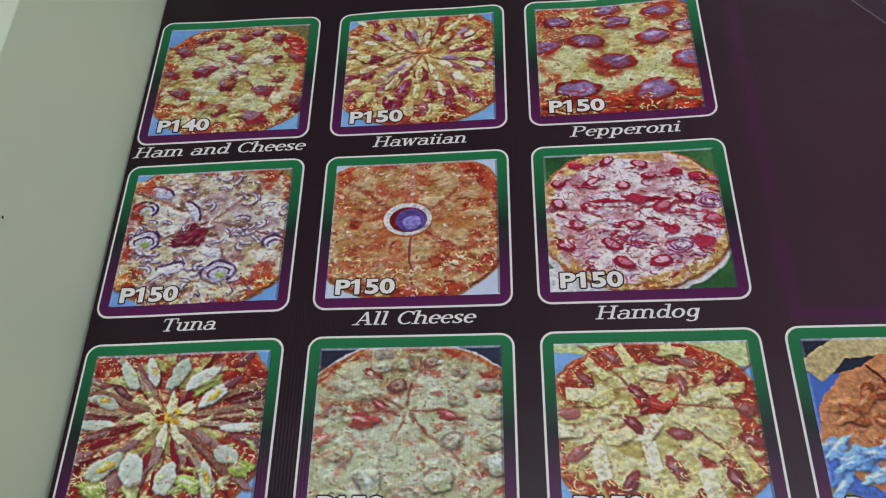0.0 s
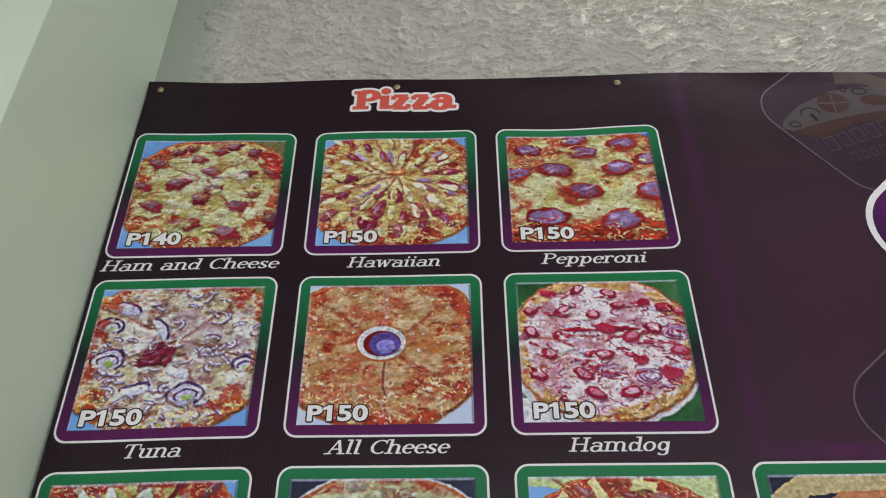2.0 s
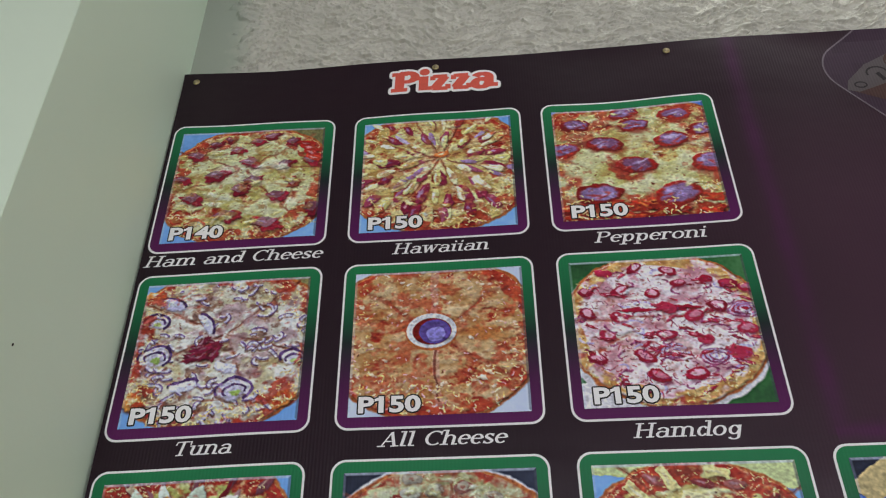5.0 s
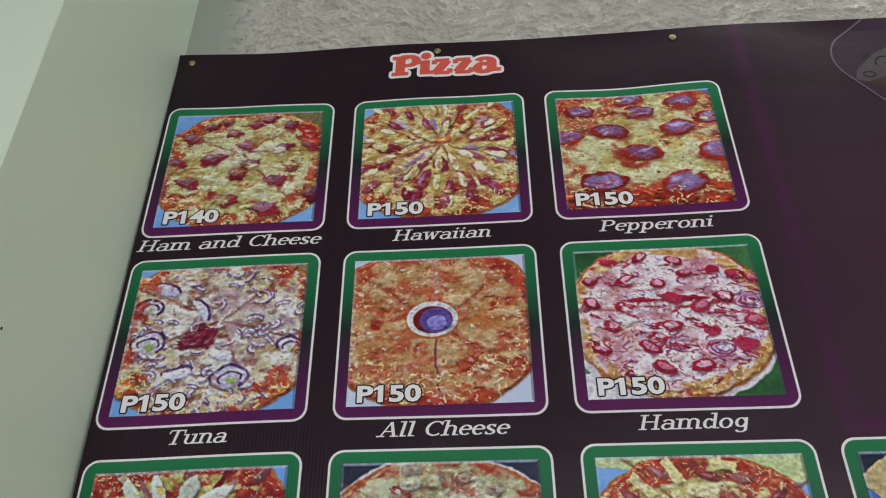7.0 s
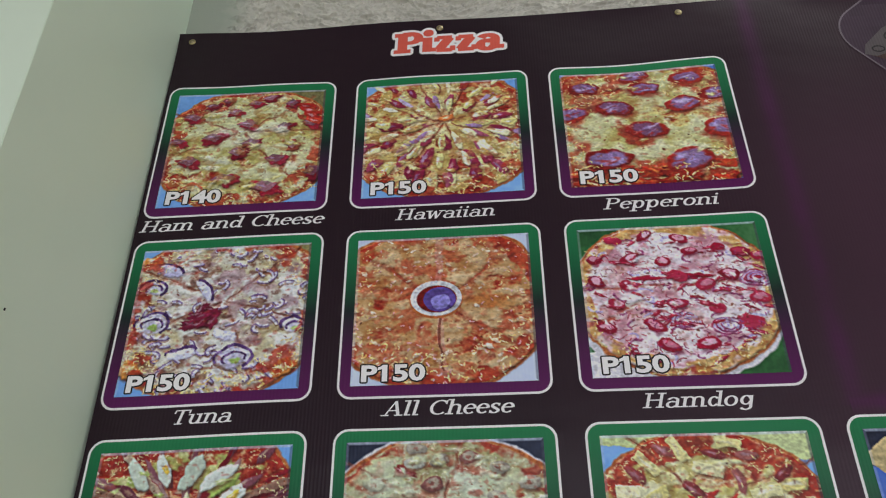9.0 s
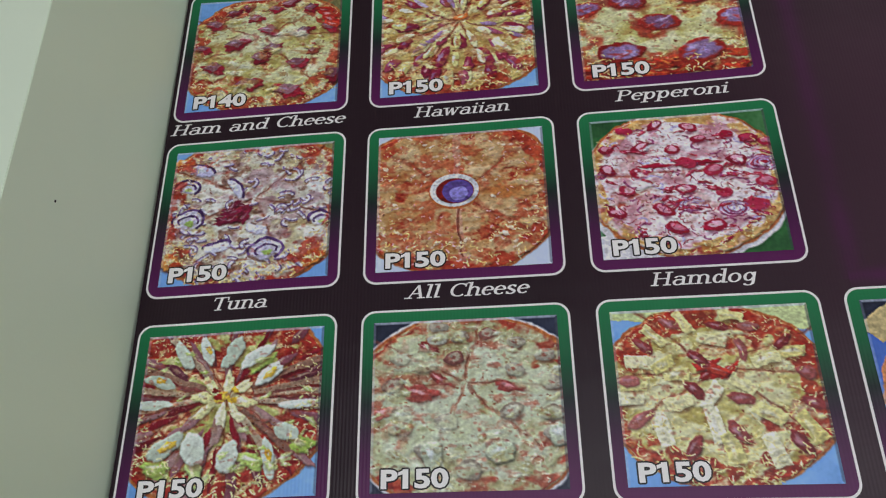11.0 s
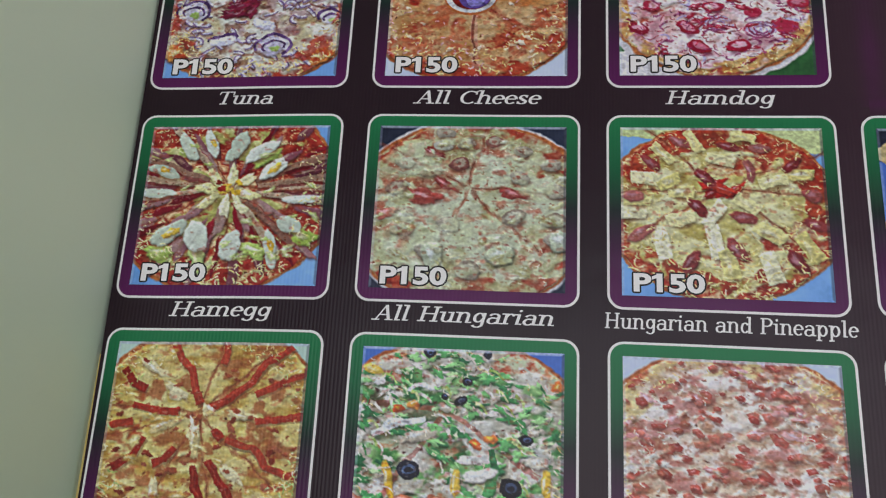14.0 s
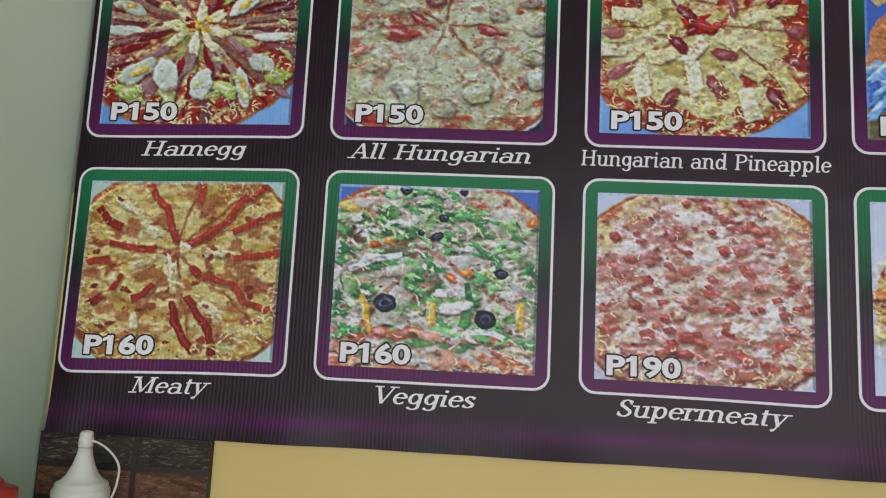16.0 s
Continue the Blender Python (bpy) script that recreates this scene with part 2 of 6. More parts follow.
def rounded(x0, z0, x1, z1, r, n=6):
    out = []
    for cx, cz, a0 in ((x1 - r, z1 - r, 0), (x0 + r, z1 - r, 90), (x0 + r, z0 + r, 180), (x1 - r, z0 + r, 270)):
        out += [(cx + r * math.cos(radians(a0 + 90 * k / n)), cz + r * math.sin(radians(a0 + 90 * k / n))) for k in range(n + 1)]
    return out


# the sheet itself
nx, nz = 172, 114


def left_edge(z):
    """The sheet touches the pillar above and comes free of it below."""
    return max(0.0545, 0.0565 - 0.012 * max(0.0, z - 1.4)) if z < 2.2 else 0.0545


verts = [at(left_edge(BZ0 + (BZ1 - BZ0) * j / nz) + (BX1 - BX0) * i / nx, BZ0 + (BZ1 - BZ0) * j / nz, 0) for j in range(nz + 1) for i in range(nx + 1)]
faces = [(j * (nx + 1) + i, j * (nx + 1) + i + 1, (j + 1) * (nx + 1) + i + 1, (j + 1) * (nx + 1) + i) for j in range(nz) for i in range(nx)]
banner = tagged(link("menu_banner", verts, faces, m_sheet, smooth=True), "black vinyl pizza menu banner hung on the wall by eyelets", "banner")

TW, TH, CP, RP = 0.237, 0.216, 0.2652, 0.2488
X1, Z1 = 0.0595, 2.298     # the first tile's upper corner


def fitted(name, words, x, z, width, cap, layer, mat, parent, bold=0.0, halo=0.0):
    """Words in a plain bold face, set to a width and a capital height about x."""
    cu = bpy.data.curves.new(name, "FONT")
    cu.body, cu.size, cu.resolution_u = words, 1.0, 3
    tmp = new(name, cu)
    bpy.context.view_layer.update()
    size = cap / 0.70
    cu.offset = bold / size
    bpy.context.view_layer.update()
    me = bpy.data.meshes.new_from_object(tmp.evaluated_get(bpy.context.evaluated_depsgraph_get()))
    bpy.data.objects.remove(tmp)
    bm = bmesh.new()
    bm.from_mesh(me)
    if words[1:2] == "1":
        seen, todo, islands = set(), [], []
        for v in bm.verts:
            if v not in seen:
                group, todo = [], [v]
                seen.add(v)
                while todo:
                    w = todo.pop()
                    group.append(w.co.copy())
                    for e in w.link_edges:
                        o = e.other_vert(w)
                        if o not in seen:
                            seen.add(o)
                            todo.append(o)
                islands.append(group)
        one = sorted(islands, key=lambda g: min(c.x for c in g))[1]
        l, t = min(c.x for c in one), max(c.y for c in one)
        bm.faces.new([bm.verts.new((u, w, 0.002)) for u, w in ((l - 0.13, t - 0.25), (l + 0.03, t - 0.18), (l + 0.05, t), (l - 0.02, t - 0.06), (l - 0.13, t - 0.12))])
    x0, x1 = min(v.co.x for v in bm.verts), max(v.co.x for v in bm.verts)
    k = width / (x1 - x0)
    for v in bm.verts:
        v.co = (x + (v.co.x - (x0 + x1) / 2) * k, 0.5 if v.co.z > 0.001 else 0, z + v.co.y * size)
    if halo:
        whole = bm.copy()
        plainmesh = bpy.data.meshes.new("tmp")
        whole.to_mesh(plainmesh)
        whole.free()
        bm.clear()
        for j in range(12):
            first = len(bm.verts)
            bm.from_mesh(plainmesh)
            bm.verts.ensure_lookup_table()
            for v in bm.verts[first:]:
                v.co += Vector((halo * math.cos(j * math.tau / 12), 0.04 * j, halo * math.sin(j * math.tau / 12)))
        bpy.data.meshes.remove(plainmesh)
    for v in bm.verts:
        v.co = at(v.co.x, v.co.z, layer + v.co.y)
    bm.to_mesh(me)
    bm.free()
    me.materials.clear()
    me.materials.append(mat)
    me.name = name
    ob = new(name, me)
    ob.parent = parent
    return ob


# ---- a slanted book face for the captions, drawn with a broad pen ----
# each letter: its advance, then strokes. s: stem x, foot, top, serifs (f foot, h head, l head to one side only, t tail);
# a: arc middle, radii, from and to; k, n: a thick or a thin line; b: a serif bar; d: a dot. Capitals are 1 high.
LETTERS = {
    "H": (1.0, "s .2 0 1 fh", "s .78 0 1 fh", "n .2 .52 .78 .52"),
    "T": (0.84, "s .42 0 1 f", "n .05 .955 .8 .955", "n .07 .97 .05 .74", "n .78 .97 .8 .74"),
    "P": (0.8, "s .2 0 1 fh", "a .4 .73 .29 .235 92 -92", "n .2 .96 .42 .96", "n .2 .5 .42 .5"),
    "A": (0.92, "n .12 0 .45 1", "k .76 0 .45 1", "n .24 .36 .66 .36", "b .12 0", "b .76 0"),
    "M": (1.16, "n .15 0 .2 1", "k .22 1 .54 .06", "n .54 .06 .92 1", "s .94 0 1 fh", "b .15 0", "b .17 .95"),
    "V": (0.86, "k .14 1 .44 0", "n .78 1 .44 0", "b .14 .95", "b .78 .95"),
    "S": (0.68, "a .35 .75 .2 .215 15 250", "k .2 .64 .5 .4", "a .34 .26 .23 .225 70 -165", "n .56 .94 .54 .72", "n .1 .08 .1 .3"),
    "C": (0.84, "a .48 .5 .37 .465 48 312", "n .76 .98 .75 .72"),
    "o": (0.68, "a .33 .345 .24 .31 0 360"),
    "e": (0.6, "a .31 .345 .23 .31 5 318", "n .1 .38 .54 .38"),
    "d": (0.74, "a .3 .34 .19 .3 35 325", "s .56 0 1.04 lt"),
    "g": (0.68, "a .32 .37 .2 .28 20 340", "s .54 -.08 .68 ", "a .33 -.08 .21 .17 0 -165"),
    "p": (0.72, "s .16 -.28 .7 fl", "a .38 .345 .2 .31 160 -160"),
    "n": (0.76, "s .16 0 .7 fl", "a .37 .46 .2 .21 170 0", "s .57 0 .48 t"),
    "m": (1.16, "s .16 0 .7 fl", "a .36 .46 .2 .21 170 0", "s .56 0 .48 f", "a .76 .46 .2 .21 170 0", "s .96 0 .48 t"),
    "h": (0.76, "s .16 0 1.04 fl", "a .37 .46 .2 .21 170 0", "s .57 0 .48 t"),
    "u": (0.76, "s .16 .2 .68 l", "a .35 .22 .19 .19 180 350", "s .56 0 .68 lt"),
    "r": (0.56, "s .16 0 .7 fl", "a .36 .44 .18 .23 165 55", "d .47 .6"),
    "i": (0.38, "s .17 0 .68 lt", "d .19 .89"),
    "l": (0.38, "s .17 0 1.04 lt"),
    "s": (0.54, "a .27 .51 .155 .15 20 250", "k .15 .43 .38 .26", "a .25 .175 .18 .145 60 -165", "n .43 .67 .42 .5", "n .07 .03 .07 .2"),
    "t": (0.46, "s .2 .14 .9 ", "n .04 .68 .42 .68", "a .32 .14 .12 .11 180 310"),
    "w": (0.96, "k .12 .68 .28 0", "n .46 .66 .28 0", "k .46 .68 .62 0", "n .82 .66 .62 0", "b .1 .64", "b .84 .64"),
    "y": (0.7, "k .14 .68 .34 0", "n .6 .66 .2 -.26", "b .13 .64", "b .6 .64", "d .16 -.22"),
    "a": (0.72, "a .3 .2 .2 .19 60 330", "a .33 .47 .21 .17 165 0", "s .54 0 .5 t", "n .3 .37 .54 .37"),
    "z": (0.66, "n .08 .64 .54 .64", "k .48 .64 .14 .05", "n .08 .05 .56 .05", "n .08 .66 .08 .46", "n .57 .02 .57 .24"),
}


def penned(name, words, x, z, width, cap, layer, mat, parent, thick=0.17, thin=0.08, foot=0.13, slant=0.2, halo=0.0, tall=1.0):
    """Words in the book face, set to a width and a capital height about x."""
    shapes, pen = [], 0.0

    def stroke(pts, wide=None):
        side = []
        for i, (u, v) in enumerate(pts):
            a, b = pts[max(0, i - 1)], pts[min(len(pts) - 1, i + 1)]
            dx, dy = b[0] - a[0], b[1] - a[1]
            d = math.hypot(dx, dy) or 1
            w = (wide or thin + (thick - thin) * (abs(dy) / d) ** 1.5) / 2
            side.append(((u - dy / d * w, v + dx / d * w), (u + dy / d * w, v - dx / d * w)))
        shapes.append([[a, b, d, c] for (a, b), (c, d) in zip(side, side[1:])])

    for letter in words:
        if letter == " ":
            pen += 0.42
            continue
        advance, *strokes = LETTERS[letter]
        begin = len(shapes)
        for text in strokes:
            kind, *v = text.split()
            if kind == "s":
                u, lo, hi = pen + float(v[0]), float(v[1]), float(v[2])
                ends = v[3] if len(v) > 3 else ""
                stroke([(u, lo), (u, (lo + hi) / 2), (u, hi)], thick)
                h = thin * 1.05
                for end, y, l, r in (("f", lo + h / 2, foot, foot), ("h", hi - h / 2, foot, foot), ("l", hi - h / 2, foot * 1.2, 0.0), ("t", lo + h / 2, 0.0, foot * 1.2)):
                    if end in ends:
                        stroke([(u - thick / 2 - l, y), (u + thick / 2 + r, y)], h)
            elif kind == "a":
                cx, cy, rx, ry, a0, a1 = (float(q) for q in v)
                k = max(6, int(abs(a1 - a0) / 15))
                stroke([(pen + cx + rx * math.cos(radians(a0 + (a1 - a0) * j / k)), cy + ry * math.sin(radians(a0 + (a1 - a0) * j / k))) for j in range(k + 1)])
            elif kind in "kn":
                a, b, c, d = (float(q) for q in v)
                stroke([(pen + a, b), (pen + c, d)], thick if kind == "k" else thin)
            elif kind == "b":
                u, y = pen + float(v[0]), float(v[1]) + thin / 2
                stroke([(u - thick / 2 - foot, y), (u + thick / 2 + foot, y)], thin)
            else:
                u, y, r = pen + float(v[0]), float(v[1]), thick * 0.56
                shapes.append([[(u + r * math.cos(j * math.tau / 10), y + r * math.sin(j * math.tau / 10)) for j in range(10)]])
        if not letter.isupper():
            shapes[begin:] = [[[(u, v * tall) for u, v in q] for q in strokes] for strokes in shapes[begin:]]
        pen += advance
    shapes = [[[(u + slant * v, v) for u, v in q] for q in strokes] for strokes in shapes]
    us = [u for strokes in shapes for q in strokes for u, _ in q]
    k, mid = width / (max(us) - min(us)), (max(us) + min(us)) / 2
    verts, faces = [], []
    around = [(halo * math.cos(j * math.tau / 12), halo * math.sin(j * math.tau / 12)) for j in range(12)] if halo else [(0, 0)]
    for j, (ox, oz) in enumerate(around):
        for i, strokes in enumerate(shapes):
            for q in strokes:
                q = [(x + (u - mid) * k + ox, z + v * cap + oz) for u, v in q]
                if sum(q[m - 1][0] * q[m][1] - q[m][0] * q[m - 1][1] for m in range(len(q))) < 0:
                    q = q[::-1]
                faces.append(tuple(range(len(verts), len(verts) + len(q))))
                verts += [at(u, v, layer + 0.05 * (i % 4) + 0.08 * j) for u, v in q]
    return link(name, verts, faces, mat, parent)


# ---- pictures printed on the banner ----
# Each photograph is drawn by code as patches of colour with a height, then lit from above like food on a table, and laid
# down as ink: one colour for every point of a fine flat mesh.

PW, PH = 232, 208     # points of a photograph, across and down
SS = 2
rng = random.Random(7)
grain = np.random.RandomState(11)


def palette(name, *colors, **_):
    return np.array(colors, dtype=float) / 255


def ground(name, *colors, scale=150, **_):
    return np.array(colors, dtype=float) / 255, scale


def shade_of(colors, f):
    """The palette at f, from 0 to 1; f may be an array."""
    colors = colors[0] if isinstance(colors, tuple) else colors
    f = np.clip(f, 0, 1) * (len(colors) - 1)
    i = np.minimum(f.astype(int) if isinstance(f, np.ndarray) else int(f), len(colors) - 2)
    k = f - i
    k = k[..., None] if isinstance(f, np.ndarray) else k
    return colors[i] * (1 - k) + colors[i + 1] * k


def smooth_noise(h, w, cx, cy, octaves=4, rough=0.55):
    """Soft noise between about 0 and 1, with cx by cy swells over the picture."""
    total, amp, norm = np.zeros((h, w)), 1.0, 0.0
    for _ in range(octaves):
        gx, gy = max(2, int(cx)), max(2, int(cy))
        g = grain.rand(gy + 3, gx + 3)
        y, x = np.linspace(0, gy, h), np.linspace(0, gx, w)
        iy, ix = y.astype(int), x.astype(int)
        fy, fx = y - iy, x - ix
        fy, fx = (fy * fy * (3 - 2 * fy))[:, None], (fx * fx * (3 - 2 * fx))[None, :]
        a, b = g[np.ix_(iy, ix)], g[np.ix_(iy, ix + 1)]
        c, d = g[np.ix_(iy + 1, ix)], g[np.ix_(iy + 1, ix + 1)]
        total += amp * ((a * (1 - fx) + b * fx) * (1 - fy) + (c * (1 - fx) + d * fx) * fy)
        norm += amp
        amp *= rough
        cx, cy = cx * 2, cy * 2
    return total / norm


def blurred(a, r):
    """A soft blur by repeated running means."""
    for _ in range(2):
        for axis in (0, 1):
            pad = [(0, 0)] * a.ndim
            pad[axis] = (r + 1, r)
            c = np.cumsum(np.pad(a, pad, mode="edge"), axis=axis)
            n = a.shape[axis]
            hi = np.take(c, np.arange(2 * r + 1, 2 * r + 1 + n), axis=axis)
            lo = np.take(c, np.arange(0, n), axis=axis)
            a = (hi - lo) / (2 * r + 1)
    return a


def blob(u, v, ru, rv, rot=0.0, n=10, jag=0.16):
    c, s = math.cos(radians(rot)), math.sin(radians(rot))
    out = []
    for k in range(n):
        a, f = k * math.tau / n, 1 + rng.uniform(-jag, jag)
        x, y = ru * f * math.cos(a), rv * f * math.sin(a)
        out.append((u + c * x - s * y, v + s * x + c * y))
    return out


def strip(pts, w0, w1=None):
    """A ribbon along a line of points, as quads; w1 is the width of its far end."""
    w1 = w0 if w1 is None else w1
    quads, k = [], len(pts) - 1
    side = []
    for i, (u, v) in enumerate(pts):
        a, b = pts[max(0, i - 1)], pts[min(k, i + 1)]
        dx, dy = b[0] - a[0], b[1] - a[1]
        d = math.hypot(dx, dy) or 1
        w = (w0 + (w1 - w0) * i / k) / 2
        side.append(((u - dy / d * w, v + dx / d * w), (u + dy / d * w, v - dx / d * w)))
    for (a, b), (c, d) in zip(side, side[1:]):
        quads.append([a, b, d, c])
    return quads


def ribbon(pts, w0, w1=None):
    """A ribbon along a line of points, as one outline."""
    quads = strip(pts, w0, w1)
    return [[quads[0][0]] + [q[3] for q in quads] + [q[2] for q in quads[::-1]] + [quads[0][1]]]


def ring(u, v, ru, rv, w, a0=0, a1=360, n=14, rot=0):
    c, s = math.cos(radians(rot)), math.sin(radians(rot))
    pts = []
    for k in range(n + 1):
        a = radians(a0 + (a1 - a0) * k / n)
        x, y = ru * math.cos(a), rv * math.sin(a)
        pts.append((u + c * x - s * y, v + s * x + c * y))
    return strip(pts, w)


def strand(u, v, length, w, rot):
    """One bent shred of cheese."""
    a, bow = radians(rot), rng.uniform(-0.9, 0.9)
    pts = [(u, v)]
    for k in range(3):
        pts.append((pts[-1][0] + length / 3 * math.cos(a), pts[-1][1] + length / 3 * math.sin(a) * 0.8))
        a += bow
    return strip(pts, w, w * 0.7)


class Photo:
    """A printed photograph; its places run from 0 to 1, rightwards and downwards."""

    def __init__(self, back, ellipse):
        self.w, self.h = PW * SS, PH * SS
        self.ellipse = ellipse
        soft = smooth_noise(self.h, self.w, 3, 3, 2)
        self.color = shade_of(back, soft * 0.7 + 0.1 + 0.3 * smooth_noise(self.h, self.w, 40, 36, 2) - 0.1)
        self.height = np.zeros((self.h, self.w))
        self.wet = np.zeros((self.h, self.w))
        self.mottle = smooth_noise(self.h, self.w, 46, 52, 3, 0.7) - 0.5
        self.yy, self.xx = np.mgrid[0:self.h, 0:self.w].astype(float)

    def window(self, u0, v0, u1, v1):
        x0, x1 = max(0, int(u0 * self.w) - 1), min(self.w, int(u1 * self.w) + 2)
        y0, y1 = max(0, int(v0 * self.h) - 1), min(self.h, int(v1 * self.h) + 2)
        return (slice(y0, y1), slice(x0, x1)) if x1 > x0 and y1 > y0 else None

    def lay(self, win, mask, color, rise, texture=0.5):
        m = mask[..., None]
        c = color * (1 + texture * self.mottle[win][..., None])
        self.color[win] = self.color[win] * (1 - m) + c * m
        self.height[win] += rise * mask
        self.wet[win] = np.maximum(self.wet[win] * (1 - mask), mask)

    def stamp(self, u, v, ru, rv, rot, colors, rise=0.4, jag=0.2, soft=0.25, alpha=1.0, texture=0.5):
        """A soft-edged, domed piece. rise: its height, as a share of its half breadth."""
        R = max(ru, rv) * 1.35
        win = self.window(u - R, v - R * 1.1, u + R, v + R * 1.1)
        if not win:
            return
        x, y = self.xx[win] / self.w - u, (self.yy[win] / self.h - v) * (self.h / self.w)
        c, s = math.cos(radians(rot)), math.sin(radians(rot))
        a, b = (c * x + s * y) / ru, (-s * x + c * y) / (rv * self.h / self.w)
        t = np.arctan2(b, a)
        edge = 1 + jag * (0.55 * np.sin(2 * t + rng.uniform(0, 6)) + 0.45 * np.sin(3 * t + rng.uniform(0, 6)) + 0.4 * np.sin(5 * t + rng.uniform(0, 6)) + 0.25 * np.sin(9 * t + rng.uniform(0, 6)))
        d = np.sqrt(a * a + b * b) / edge
        mask = np.clip((1.06 - d) / soft, 0, 1)
        mask = mask * mask * (3 - 2 * mask)
        dome = np.sqrt(np.clip(1 - d * d, 0, 1))
        color = shade_of(colors, rng.random())
        if alpha == 1.0 and mask.sum() > 1:
            under = self.height[win]
            self.height[win] = under + ((under * mask).sum() / mask.sum() - under) * mask * 0.65
        self.lay(win, mask * alpha, color, rise * min(ru, rv) * self.w * (0.35 + 0.65 * dome), texture)

    def add(self, name, shapes, colors, lift=0.6, rise=1.6, alpha=1.0, **_):
        """Flat-sided pieces, given as outlines."""
        for poly in shapes:
            us, vs = [q[0] for q in poly], [q[1] for q in poly]
            win = self.window(min(us), min(vs), max(us), max(vs))
            if not win:
                continue
            x, y = self.xx[win] + 0.5, self.yy[win] + 0.5
            inside = np.zeros(x.shape, bool)
            for k in range(len(poly)):
                ax, ay = poly[k - 1][0] * self.w, poly[k - 1][1] * self.h
                bx, by = poly[k][0] * self.w, poly[k][1] * self.h
                if ay != by:
                    inside ^= ((ay > y) != (by > y)) & (x < (bx - ax) * (y - ay) / (by - ay) + ax)
            if inside.any():
                self.lay(win, inside * alpha, shade_of(colors, rng.random()), rise)

    def spot(self, r0=0.0, r1=1.0):
        cu, cv, ru, rv = self.ellipse
        while True:
            a, r = rng.uniform(0, math.tau), math.sqrt(rng.uniform(r0 * r0, r1 * r1))
            u, v = cu + ru * r * math.cos(a), cv + rv * r * math.sin(a)
            if -0.03 < u < 1.03 and -0.03 < v < 1.03:
                return u, v

    def disc(self, colors, grow=1.0, du=0.0, dv=0.0, name=""):
        cu, cv, ru, rv = self.ellipse
        d = np.hypot((self.xx / self.w - cu - du) / (ru * grow), (self.yy / self.h - cv - dv) / (rv * grow))
        d += 0.02 * (smooth_noise(self.h, self.w, 14, 14, 2) - 0.5)
        mask = np.clip((1 - d) * 60, 0, 1)
        if isinstance(colors, tuple):
            pal, scale = colors
            k = scale * 0.2
            f = 0.75 * smooth_noise(self.h, self.w, k * 0.7, k, 4, 0.65) + 0.45 * smooth_noise(self.h, self.w, k * 0.22, k * 0.25, 3)
            self.color = self.color * (1 - mask[..., None]) + shade_of(pal, f * 2.3 - 0.88) * mask[..., None]
            self.height += mask * (4 + 9 * (f - 0.6))
        else:
            self.lay((slice(None), slice(None)), mask, shade_of(colors, 0.5 + 0.8 * self.mottle), 2.0, 0.3)

    def patches(self, name, count, size, colors, r0=0.0, r1=0.95, flat=0.7, jag=0.3, n=9, lift=0.8):
        for _ in range(count):
            u, v = self.spot(r0, r1)
            s = size * rng.uniform(0.5, 1.4) * (0.65 + 0.5 * v)
            self.stamp(u, v, s * rng.uniform(0.8, 1.3), s * flat * rng.uniform(0.7, 1.2), rng.uniform(-40, 40), colors, 0.15, jag, 0.5, 0.85)

    def shreds(self, count, colors, r0=0.0, r1=1.0, size=0.055, w=0.0085, lift=1.0, name=""):
        for _ in range(count):
            u, v = self.spot(r0, r1)
            s = 0.6 + 0.6 * v
            self.add("", strand(u, v, size * s * rng.uniform(0.5, 1.3), w * s * 0.9, rng.uniform(0, 360)), colors, rise=1.8, alpha=0.92)

    def lumps(self, name, places, dark, body, light=None, n=10, jag=0.15, each=False, texture=0.5):
        """Pieces of food; places hold middle, half sizes and turn. They shade what lies under their lower edge."""
        for u, v, ru, rv, a in places:
            self.stamp(u + 0.08 * ru, v + 0.3 * rv, ru * 1.08, rv * 1.05, a, dark, -0.1, jag, 0.6, 0.55)
            self.stamp(u, v, ru, rv, a, body, 0.5, jag, 0.22, 1.0, texture)
            if light is not None:
                self.stamp(u - 0.15 * ru, v - 0.2 * rv, ru * rng.uniform(0.4, 0.75), rv * rng.uniform(0.3, 0.6), a, light, 0.12, 0.3, 0.8, 0.75)

    def melt(self, count, size, dark, body, light, r0=0.0, r1=0.9, flat=0.6):
        """Melted cheese: overlapping soft swells."""
        for _ in range(count):
            u, v = self.spot(r0, r1)
            k = size * rng.uniform(0.5, 1.3) * (0.6 + 0.6 * v)
            ru, rv, a = k * rng.uniform(0.8, 1.4), k * flat * rng.uniform(0.7, 1.2), rng.uniform(-35, 35)
            self.stamp(u, v + 0.25 * rv, ru * 1.05, rv, a, dark, 0.0, 0.3, 0.8, 0.3)
            self.stamp(u, v, ru, rv, a, body, 0.22, 0.35, 0.6, 0.9)
            self.stamp(u - 0.1 * ru, v - 0.15 * rv, ru * 0.6, rv * 0.5, a, light, 0.08, 0.4, 0.9, 0.6)

    def scatter(self, count, ru, rv, r0=0.0, r1=0.95, turn=40):
        out = []
        for _ in range(count):
            u, v = self.spot(r0, r1)
            k = rng.uniform(0.6, 1.3) * (0.65 + 0.55 * v)
            out.append((u, v, ru * k, rv * k * rng.uniform(0.8, 1.2), rng.uniform(-turn, turn)))
        return sorted(out, key=lambda q: q[1])

